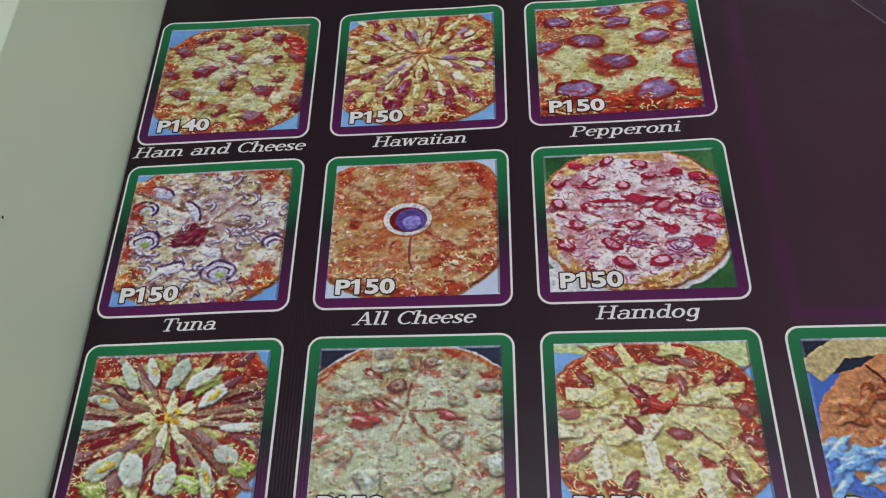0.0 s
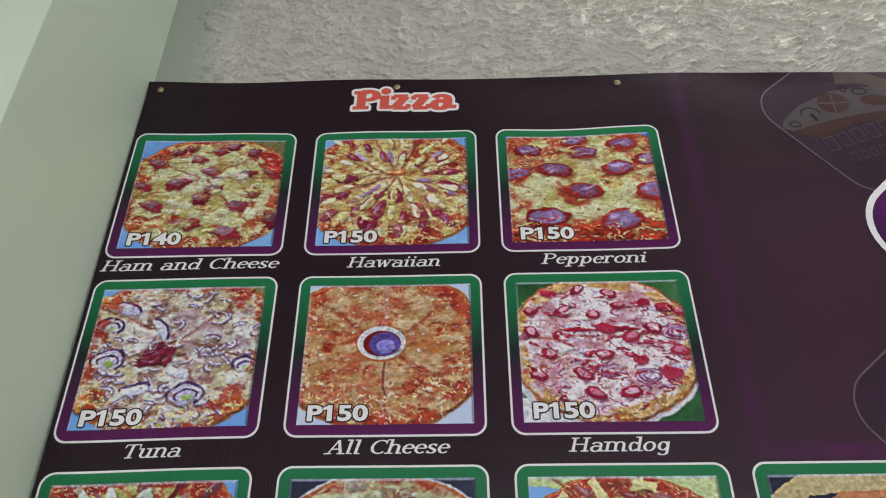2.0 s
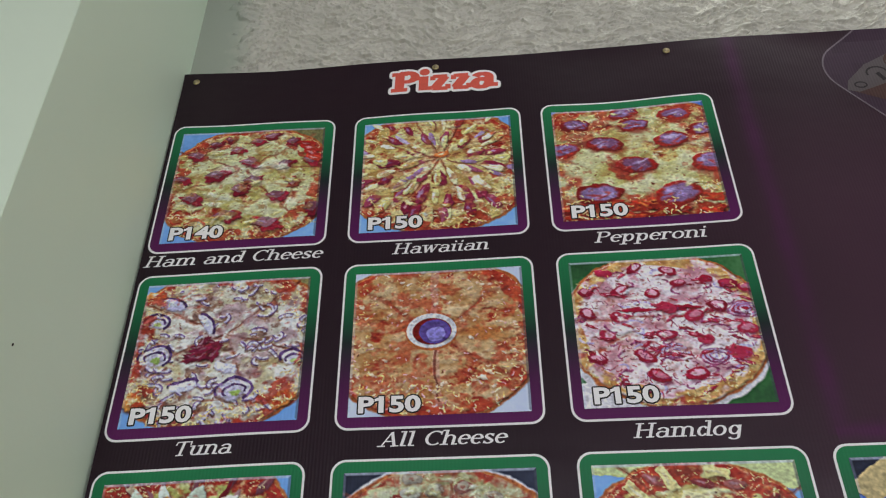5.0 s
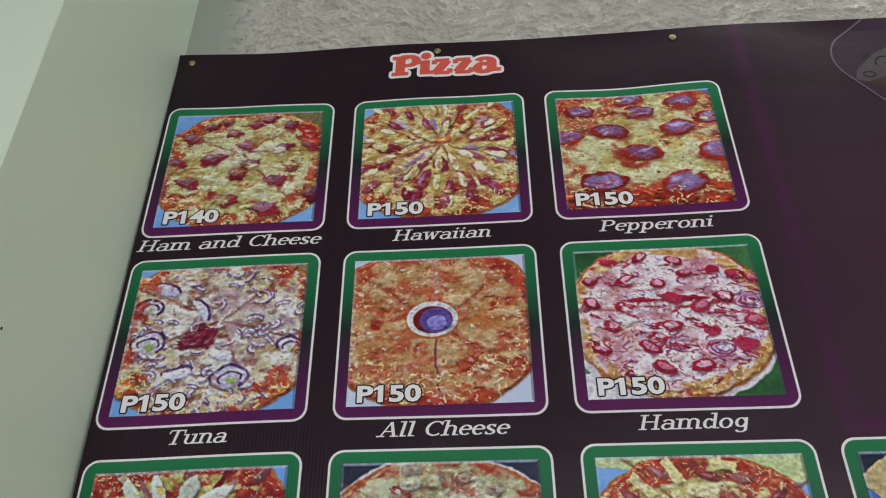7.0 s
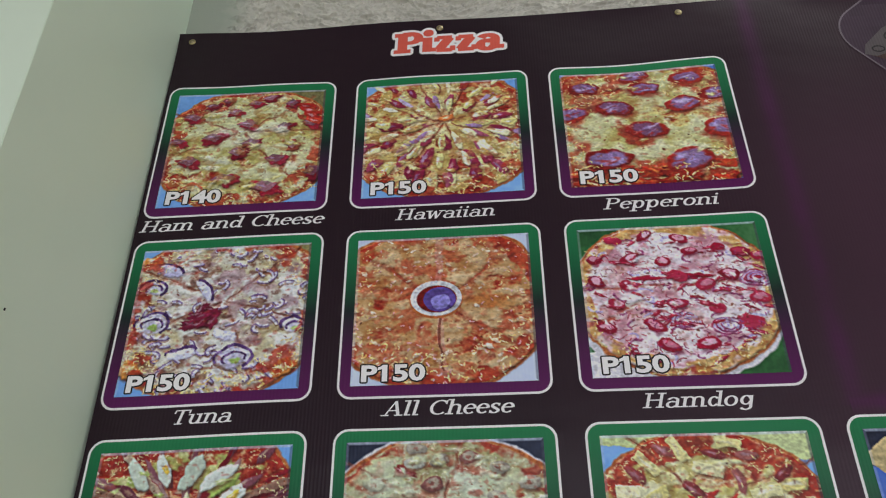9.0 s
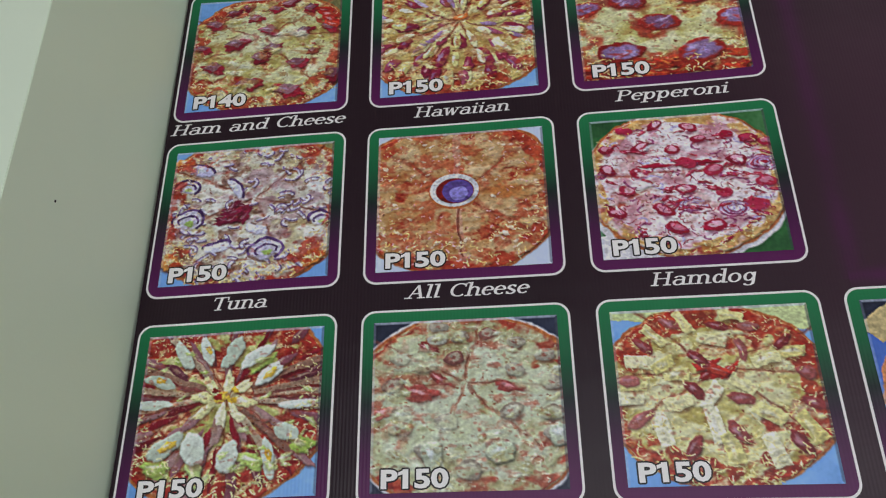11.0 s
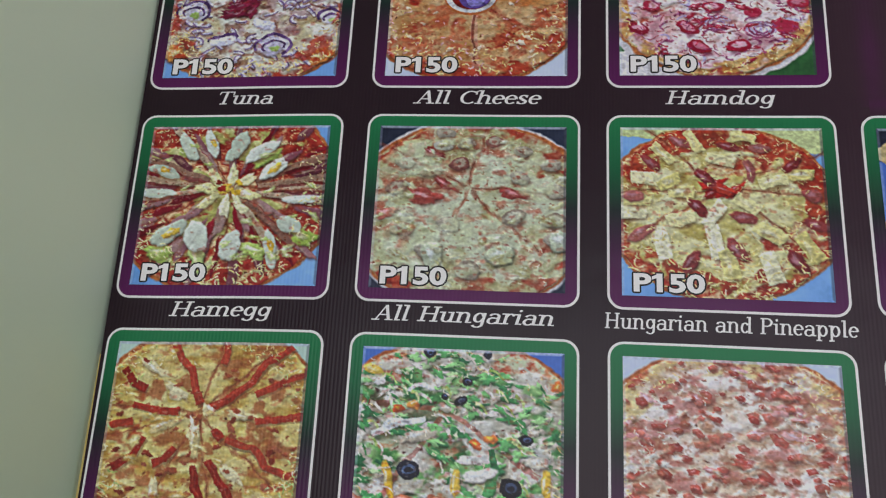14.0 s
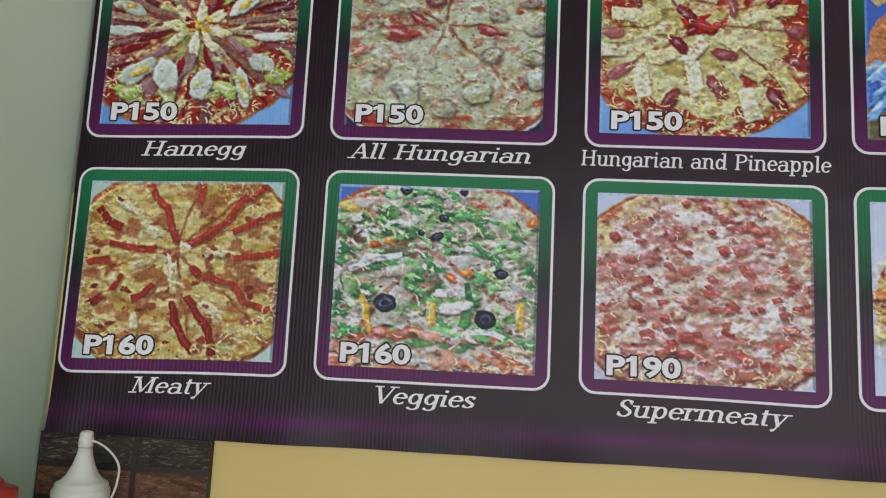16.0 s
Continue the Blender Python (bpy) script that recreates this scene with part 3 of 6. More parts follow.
    def radial(self, cu, cv, count, r0, r1, length, width, flat=0.82, wild=9, phase=0):
        """Pieces that point away from the middle of the pizza."""
        out = []
        for k in range(count):
            a = radians(phase + 360 * k / count + rng.uniform(-wild, wild))
            r = rng.uniform(r0, r1)
            u, v = cu + r * math.cos(a), cv + r * math.sin(a) * flat
            g = 0.7 + 0.5 * v
            out.append((u, v, length * g * rng.uniform(0.8, 1.2), width * g * rng.uniform(0.75, 1.25), math.degrees(math.atan2(math.sin(a) * flat, math.cos(a)))))
        return sorted(out, key=lambda q: q[1])

    def field(self, colors, cover=0.6, cx=9, cy=13, rise=6.0, r0=-1.0, r1=0.86, edge=0.2, soft=0.14, alpha=0.95, tone=1.7):
        """A broken sheet of cheese or sauce, thinning out towards the rim."""
        cu, cv, ru, rv = self.ellipse
        f = smooth_noise(self.h, self.w, cx, cy, 4, 0.5)
        d = np.hypot((self.xx / self.w - cu) / ru, (self.yy / self.h - cv) / rv)
        k = f - 0.5 + (cover - 0.5) * 0.55 - 0.6 * np.clip((d - r1) / edge, 0, 1) - 0.6 * np.clip((r0 - d) / edge, 0, 1)
        mask = np.clip(k / soft + 0.5, 0, 1)
        mask = mask * mask * (3 - 2 * mask) * (d < 0.99)
        swell = smooth_noise(self.h, self.w, cx * 1.6, cy * 1.6, 3, 0.6)
        c = shade_of(colors, (swell - 0.5) * tone + 0.5) * (1 + 0.2 * self.mottle[..., None])
        m = (mask * alpha)[..., None]
        self.color = self.color * (1 - m) + c * m
        self.height += mask * rise * 0.6 * (0.4 + 1.5 * swell)
        self.wet = np.maximum(self.wet * (1 - mask), mask * 0.9)

    def pizza(self, sauce, cheese, gloss, cover=0.7, rim=0.84, n=9, plate=None):
        """Crust, sauce, melted cheese with lighter tops, browned specks and a rim of grated cheese."""
        if plate is not None:
            self.disc(plate, 1.05)
        self.disc(k_crust, 1.03)
        self.disc(sauce)
        self.field(k_sauce, 0.55, 14, 18, 2.0, 0.55, 1.0, 0.2, 0.2, 0.8)
        self.field(cheese, cover, n, n * 1.4, 8.0, -1, rim, 0.22, 0.12)
        self.field(gloss, cover - 0.28, n * 1.3, n * 1.9, 4.0, -1, rim - 0.1, 0.2, 0.2, 0.75)
        self.patches("", 70, 0.009, k_speck, 0, 1)

    def slices(self, cu, cv, angles, colors, w=0.014, reach=0.62, alpha=0.55):
        """Knife cuts from the middle: a broken dark gap with sauce along it."""
        for a in angles:
            t, side = radians(a), 0.0
            for k in range(9):
                r, e = reach * (0.03 + k * 0.1), reach * (0.03 + (k + 1) * 0.1)
                last, side = side, side + rng.uniform(-0.012, 0.012)
                q = [(cu + x * math.cos(t) - y * math.sin(t), cv + (x * math.sin(t) + y * math.cos(t)) * 0.88) for x, y in ((r, last), (e, side))]
                self.stamp((q[0][0] + q[1][0]) / 2, (q[0][1] + q[1][1]) / 2, 0.045, w * 1.6, a, palette("", (136, 50, 34), (170, 92, 56)), -0.3, 0.4, 0.8, 0.5)
                if rng.random() < 0.75:
                    self.add("", strip(q, w * rng.uniform(0.4, 0.9)), colors, rise=-4, alpha=alpha * rng.uniform(0.5, 1.0))

    def warp(self):
        """Bends every outline a little, so that nothing in the picture is drawn clean."""
        shift = [(smooth_noise(self.h, self.w, 13, 15, 1) - 0.5) * 8 + (smooth_noise(self.h, self.w, 44, 48, 1) - 0.5) * 3 for _ in (0, 1)]
        y = np.clip(self.yy + shift[0], 0, self.h - 1).astype(int)
        x = np.clip(self.xx + shift[1], 0, self.w - 1).astype(int)
        self.color, self.height, self.wet = self.color[y, x], self.height[y, x], self.wet[y, x]
        cu, cv, ru, rv = self.ellipse
        food = np.hypot((self.xx / self.w - cu) / ru, (self.yy / self.h - cv) / rv) < 0.98
        self.color *= 1 + 0.14 * food[..., None] * (smooth_noise(self.h, self.w, 75, 95, 2, 0.7) - 0.5)[..., None]
        for ink, cells, least, much in ((k_speck, (44, 56), 0.73, 0.35), (k_sauce, (24, 32), 0.72, 0.3), (k_gleam, (50, 70), 0.74, 0.22)):
            m = np.clip((smooth_noise(self.h, self.w, *cells, 2) - least) * 9, 0, 1) * food * much
            self.color = self.color * (1 - m[..., None]) + shade_of(ink, 0.5 + 1.2 * self.mottle) * m[..., None]
            self.height += 1.6 * m * (1 if ink is k_gleam else -1)

    def fan(self, name, cu, cv, count, r0, r1, length, width, dark, body, light, phase=0, wild=8, jag=0.14):
        self.lumps(name, self.radial(cu, cv, count, r0, r1, length, width, 0.85, wild, phase), dark, body, light, 8, jag, texture=0.3)

    def cuts(self, cu, cv, angles, colors, w=0.012, reach=0.6):
        for a in angles:
            t = radians(a)
            pts = [(cu + reach * r * math.cos(t) + rng.uniform(-.006, .006), cv + reach * r * math.sin(t) * 0.85 + rng.uniform(-.006, .006)) for r in (0.02, 0.2, 0.4, 0.6, 0.8, 1)]
            self.add("", strip(pts, w * 0.7, w * 0.8), colors, rise=-2.5, alpha=0.4)

    def developed(self, gain=1.0):
        """The finished picture, as linear ink colours, row by row from the top."""
        h = 0.52 * blurred(self.height, 2) + 0.45 * self.mottle * np.minimum(1, self.wet + 0.3)
        gy, gx = np.gradient(h)
        norm = np.sqrt(gx * gx * 0.5 + gy * gy * 0.5 + 1)
        lit = np.clip((0.26 * gx + 0.62 * gy) * 0.58 / norm + 1 / norm, 0.4, 1.5)
        hollow = np.clip((blurred(h, 7) - h) / 6, -0.5, 1)
        out = self.color * (0.25 + 0.80 * lit)[..., None] * (1 - 0.32 * hollow)[..., None]
        gleam = np.clip((0.22 * gx + 0.55 * gy) / norm - 0.3, 0, 1) * 1.2 * self.wet
        out += gleam[..., None] * np.array((0.95, 0.97, 0.92)) * 0.32
        out = np.clip(out * gain, 0, 1.05)
        out = out.reshape(PH, SS, PW, SS, 3).mean(axis=(1, 3))
        out += 0.45 * (out - blurred(out, 2))
        grey = out.mean(axis=2, keepdims=True)
        out = (grey + (out - grey) * 0.95) * np.array((0.985, 1.0, 1.11))
        out = np.clip(out, 0.02, 0.97)
        return np.where(out > 0.04045, ((out + 0.055) / 1.055) ** 2.4, out / 12.92)


def lay_photo(ink_of_points, x0, z0, x1, z1, layer, parent):
    """The photograph as a fine flat sheet of coloured points on the banner."""
    x = np.tile(np.linspace(x0, x1, PW), PH)
    zz = np.repeat(np.linspace(z1, z0, PH), PW)
    co = np.stack([x, 0.0075 - bend(x, zz) - STEP * layer, zz + sag(x, zz)], axis=1).astype(np.float32)
    i = (np.arange(PH - 1)[:, None] * PW + np.arange(PW - 1)[None, :]).ravel()
    quads = np.stack([i, i + PW, i + PW + 1, i + 1], axis=1).astype(np.int32)
    me = bpy.data.meshes.new("photo_print")
    me.vertices.add(len(co))
    me.vertices.foreach_set("co", co.ravel())
    me.loops.add(quads.size)
    me.loops.foreach_set("vertex_index", quads.ravel())
    me.polygons.add(len(quads))
    me.polygons.foreach_set("loop_start", np.arange(0, quads.size, 4, dtype=np.int32))
    me.polygons.foreach_set("use_smooth", np.ones(len(quads), dtype=bool))
    attr = me.color_attributes.new("print", "FLOAT_COLOR", "POINT")
    attr.data.foreach_set("color", np.concatenate([ink_of_points.reshape(-1, 3), np.ones((PW * PH, 1))], axis=1).astype(np.float32).ravel())
    me.update()
    me.validate()
    me.materials.append(m_photo)
    ob = new("photo_print", me)
    ob.parent = parent
    return ob


n = Nodes("photo_ink")
m_photo = vinyl(n, n.add("ShaderNodeVertexColor", layer_name="print").outputs["Color"])

# inks that several pictures share
k_blue = palette("photo_blue", (92, 142, 190), (120, 170, 215), (150, 195, 228), scale=25, amount=0.5, tone=0.15)
k_deep = palette("photo_deep_blue", (60, 95, 165), (85, 125, 195), scale=60, tone=0.15)
k_pale = palette("photo_pale", (186, 198, 210), (214, 222, 228), scale=20, amount=0.4, tone=0.15)
k_mint = palette("photo_mint", (170, 200, 170), (206, 222, 200), scale=20, amount=0.4, tone=0.15)
k_lawn = palette("photo_lawn", (28, 62, 34), (50, 105, 52), (92, 140, 84), scale=160)
k_navy = palette("photo_navy", (26, 30, 44), (52, 60, 78), scale=40, tone=0.15)
k_olive = palette("photo_olive", (104, 100, 58), (140, 132, 78), scale=30, tone=0.15)
k_plate = palette("photo_plate", (196, 192, 182), (222, 218, 208), scale=30, amount=0.3, tone=0.15)
k_crust = palette("crust_ink", (120, 52, 24), (178, 98, 46), (205, 140, 78), scale=220)
k_sauce = palette("sauce_ink", (118, 22, 18), (168, 40, 24), (196, 70, 40), scale=300)
k_cut = palette("cut_ink", (84, 22, 16), (124, 44, 24), scale=300)
k_cheese = palette("cheese_ink", (188, 158, 80), (212, 196, 120), (224, 216, 166))
k_cream = palette("cream_ink", (200, 186, 146), (222, 212, 176), (234, 228, 206))
k_shred = palette("shred_ink", (214, 176, 88), (232, 212, 132), (240, 230, 180))
k_speck = palette("speck_ink", (80, 26, 18), (128, 62, 30), (150, 92, 50))
k_olivedark = palette("cheese_shade_ink", (96, 58, 36), (132, 96, 50), (150, 120, 66))
k_gleam = palette("gleam_ink", (222, 214, 160), (236, 230, 190), (242, 240, 220))
k_reddark = palette("dark_red_ink", (70, 12, 16), (106, 24, 24), (134, 44, 36))
k_mauve = palette("mauve_ink", (128, 88, 92), (164, 126, 126), (190, 160, 156))
k_brown = palette("brown_grain_ink", (74, 34, 30), (112, 66, 48), (140, 96, 66))
k_pearl = palette("pearl_grain_ink", (206, 188, 140), (226, 214, 180), (238, 232, 216))
k_straw = palette("pineapple_ink", (204, 184, 116), (222, 208, 150), (230, 220, 180))
k_shade = palette("shade_ink", (92, 62, 34), (120, 86, 44))
k_ham = palette("ham_ink", (128, 40, 48), (160, 84, 90), (176, 128, 128), (196, 168, 166))
k_redham = palette("red_ham_ink", (132, 18, 34), (178, 30, 46), (196, 72, 76))
k_onion = palette("onion_ink", (82, 38, 102), (120, 74, 140), (178, 160, 190))
k_white = palette("white_food_ink", (206, 212, 200), (232, 236, 226), scale=90, amount=0.4)
k_yolk = palette("yolk_ink", (206, 164, 42), (226, 196, 78))
k_lilac = palette("lilac_ink", (150, 130, 178), (190, 178, 206), (216, 208, 224))
k_purple = palette("purple_glaze_ink", (104, 78, 140), (138, 122, 178), (172, 170, 206))
k_green = palette("leaf_ink", (40, 100, 60), (70, 150, 80), (112, 180, 100), (160, 208, 130), (196, 214, 160))
k_lime = palette("lime_ink", (136, 164, 74), (176, 196, 110), (206, 214, 150))
k_olives = palette("black_olive_ink", (16, 16, 24), (34, 34, 50))
k_orange = palette("orange_ink", (196, 84, 36), (216, 130, 56), (226, 160, 74))
k_sausage = palette("sausage_ink", (118, 52, 44), (154, 80, 62), (172, 118, 96))
k_grey = palette("grey_sausage_ink", (112, 92, 74), (146, 136, 112), (176, 174, 150))
k_pink = palette("pink_ink", (196, 130, 126), (216, 166, 158), (230, 196, 190))
k_pepper = palette("pepper_ink", (140, 20, 18), (176, 36, 28), (192, 62, 40), scale=120)
k_shine = palette("bevel_light_ink", (176, 190, 196), (206, 216, 216), scale=20, amount=0.3, tone=0.15)
k_dim = palette("bevel_dark_ink", (52, 60, 66), (78, 84, 88), scale=20, amount=0.3)

b_gold = ground("pizza_gold", (120, 34, 22), (176, 84, 44), (204, 170, 92), (216, 200, 120), (196, 150, 70))
b_red = ground("pizza_red", (116, 22, 20), (172, 52, 36), (206, 150, 96), (226, 204, 150), (206, 150, 90))
b_yellow = ground("pizza_yellow", (160, 74, 32), (196, 156, 66), (216, 202, 112), (224, 216, 150), (200, 176, 90), scale=90)
b_pale = ground("pizza_pale", (128, 48, 44), (186, 138, 104), (216, 200, 156), (224, 214, 186), (196, 168, 126))
b_tan = ground("pizza_tan", (150, 34, 22), (186, 84, 48), (196, 138, 80), (212, 172, 112), (196, 120, 70), scale=190)
b_cream = ground("pizza_cream", (176, 96, 96), (216, 176, 150), (226, 208, 180), (234, 224, 204), (222, 198, 170), scale=110)
b_sage = ground("pizza_sage", (138, 60, 44), (176, 144, 96), (186, 184, 134), (204, 206, 160), (186, 172, 120), scale=80)
b_rose = ground("pizza_rose", (160, 66, 46), (204, 134, 96), (220, 186, 146), (232, 216, 182), (220, 182, 140), scale=120)
b_olive = ground("pizza_olive", (136, 66, 26), (188, 150, 58), (206, 186, 84), (214, 200, 116), (186, 146, 62), scale=110)


def spots(text):
    """Places written as 'u v u v ...' in hundredths."""
    n = [int(s) / 100 for s in text.split()]
    return list(zip(n[::2], n[1::2]))


def ham_and_cheese(p):
    p.add("table_print", [[(0.55, 0), (1, 0), (1, 0.3), (0.55, 0.12)]], k_olive)
    lime = palette("", (158, 142, 66), (190, 182, 98), (206, 204, 130), (216, 216, 168))
    p.pizza(b_red, lime, palette("", (204, 204, 140), (220, 222, 184)), 0.82, 0.86, 6)
    p.shreds(300, k_shred, 0.7, 0.98, 0.04)
    p.field(k_sauce, 0.5, 13, 16, 3, 0.74, 1.0, 0.1, 0.2, 0.8)
    p.shreds(200, k_shred, 0.72, 1.0, 0.04)
    p.slices(0.47, 0.37, (6, 150, 205, 322, 55), k_cut, 0.012)
    marks = spots("13 22 24 12 40 18 34 8 53 11 63 6 78 12 50 30 74 33 29 42 54 47 46 55 80 50 71 62 6 44 15 62 40 78 66 86 95 74 92 30")
    mauve = palette("", (104, 62, 72), (132, 92, 98), (156, 122, 122))
    for u, v in marks:
        ru, rv, a = (0.054 + 0.04 * v) * rng.uniform(0.75, 1.2), (0.034 + 0.034 * v) * rng.uniform(0.75, 1.2), rng.uniform(-25, 25)
        p.lumps("", [(u + 0.012, v + 0.012, ru, rv, a)], k_reddark, palette("", (116, 16, 34), (156, 28, 48)), None, 6, 0.3)
        p.add("", [[(u - ru * 0.95, v + 0.05 * rv), (u - 0.15 * ru, v - 0.95 * rv), (u + ru * 0.85, v - 0.3 * rv), (u + 0.2 * ru, v + 0.7 * rv)]], mauve, rise=2.2, alpha=0.85)
        p.stamp(u - 0.2 * ru, v - 0.25 * rv, ru * 0.4, rv * 0.22, a, k_lilac, 0.1, 0.4, 0.8, 0.5)
    p.lumps("", [(0.88 + 0.022 * k, 0.15 + 0.045 * k, 0.075, 0.026, 25) for k in range(4)], k_reddark, k_pepper, k_pink, 8, 0.15)
    p.melt(26, 0.055, k_olivedark, lime, k_gleam, 0.0, 0.85)
    p.field(palette("", (150, 96, 44), (176, 134, 70)), 0.25, 16, 22, 1, -1, 0.95, 0.2, 0.2, 0.6)
    p.field(palette("", (210, 212, 190), (228, 230, 214)), 0.2, 8, 11, 3, -1, 0.5, 0.3, 0.3, 0.6)


def hawaiian(p):
    straw = palette("", (176, 136, 62), (204, 184, 98), (220, 208, 134))
    p.pizza(b_red, straw, palette("", (218, 206, 130), (230, 226, 176)), 0.66, 0.85, 8)
    p.shreds(280, k_shred, 0.62, 1.0, 0.04)
    lean = palette("", (116, 18, 46), (150, 44, 66), (170, 84, 100))
    lilac = palette("", (140, 104, 140), (168, 138, 170), (196, 180, 200))
    pine = palette("", (206, 198, 112), (226, 222, 150), (238, 236, 190))
    p.slices(0.52, 0.37, (20, 68, 120, 160, 205, 250, 292, 335), k_cut, 0.012)
    for r0, r1, n, ph in ((0.5, 0.62, 14, 4), (0.34, 0.44, 13, 16), (0.17, 0.25, 9, 0)):
        p.fan("", 0.52, 0.37, n, r0, r1, 0.075, 0.036, k_reddark, lean, lilac, ph, 10)
        p.fan("", 0.52, 0.37, n + 3, r0, r1, 0.075, 0.03, k_olivedark, pine, k_white, ph + 13, 8, 0.08)
        p.fan("", 0.52, 0.37, n // 3, r0, r1, 0.07, 0.022, k_reddark, lilac, None, ph + 20, 12)
    p.lumps("", [(u, v, 0.036, 0.06, rng.uniform(-15, 15)) for u, v in spots("53 86 57 76 30 80 78 70")], k_reddark, lean, k_pink, 8, 0.2)
    p.melt(40, 0.045, k_olivedark, straw, k_gleam, 0.1, 0.85)
    p.field(palette("", (160, 90, 50), (190, 140, 76)), 0.28, 16, 22, 1, -1, 0.95, 0.2, 0.2, 0.6)
    p.field(k_sauce, 0.4, 14, 18, 2, 0.8, 1.0, 0.1, 0.2, 0.7)
    p.shreds(180, k_shred, 0.72, 1.0, 0.04)
    p.lumps("", [(0.53, 0.33, 0.055, 0.028, -20)], k_sauce, k_orange, k_gleam, 7, 0.15)


def pepperoni(p):
    straw = palette("", (170, 130, 66), (186, 174, 92), (200, 198, 122), (214, 212, 158))
    p.pizza(b_gold, straw, palette("", (204, 202, 134), (222, 220, 176)), 0.85, 0.8, 6)
    p.field(k_sauce, 0.42, 9, 12, 3, 0.5, 1.1, 0.3, 0.25, 0.75)
    p.shreds(360, k_shred, 0.5, 1.0, 0.045)
    p.lumps("", [(rng.uniform(0, 1), rng.uniform(0.84, 1.0), 0.08, 0.03, rng.uniform(-20, 20)) for _ in range(26)], k_reddark, k_sauce, k_orange, 7, 0.35)
    p.field(k_sauce, 0.5, 10, 14, 2, -1, 0.22, 0.15, 0.25, 0.8)
    marks = spots("15 14 47 5 80 10 52 17 32 33 75 33 97 26 4 37 50 54 96 56 24 78 72 82")
    rim, flesh = palette("", (128, 22, 20), (168, 44, 32)), palette("", (112, 70, 96), (128, 94, 132), (140, 120, 160))
    for u, v in marks:
        s, f = 0.095 + 0.06 * v, 0.52 + 0.2 * v
        a = rng.uniform(-10, 10)
        p.stamp(u, v + 0.025, s * 1.16, s * f * 1.16, a, k_sauce, 0.0, 0.2, 0.5, 0.7)
        p.stamp(u, v, s, s * f, a, rim, 0.25, 0.1, 0.12)
        p.stamp(u + 0.006, v - 0.006, s * 0.84, s * f * 0.8, a, flesh, 0.05, 0.14, 0.3, 0.92)
        for _ in range(3):
            p.stamp(u + rng.uniform(-.4, .4) * s, v + rng.uniform(-.3, .2) * s, s * rng.uniform(.3, .5), s * rng.uniform(.08, .2), rng.uniform(-30, 30), k_lilac, 0.06, 0.4, 0.9, 0.6)
        for _ in range(3):
            p.stamp(u + rng.uniform(-.6, .6) * s, v + rng.uniform(-.1, .35) * s, s * rng.uniform(.2, .4), s * rng.uniform(.06, .16), rng.uniform(-30, 30), k_pepper, 0.06, 0.4, 0.8, 0.65)
    p.melt(10, 0.05, k_crust, straw, k_gleam, 0.1, 0.8)
    p.shreds(140, k_shred, 0.6, 1.0, 0.045)


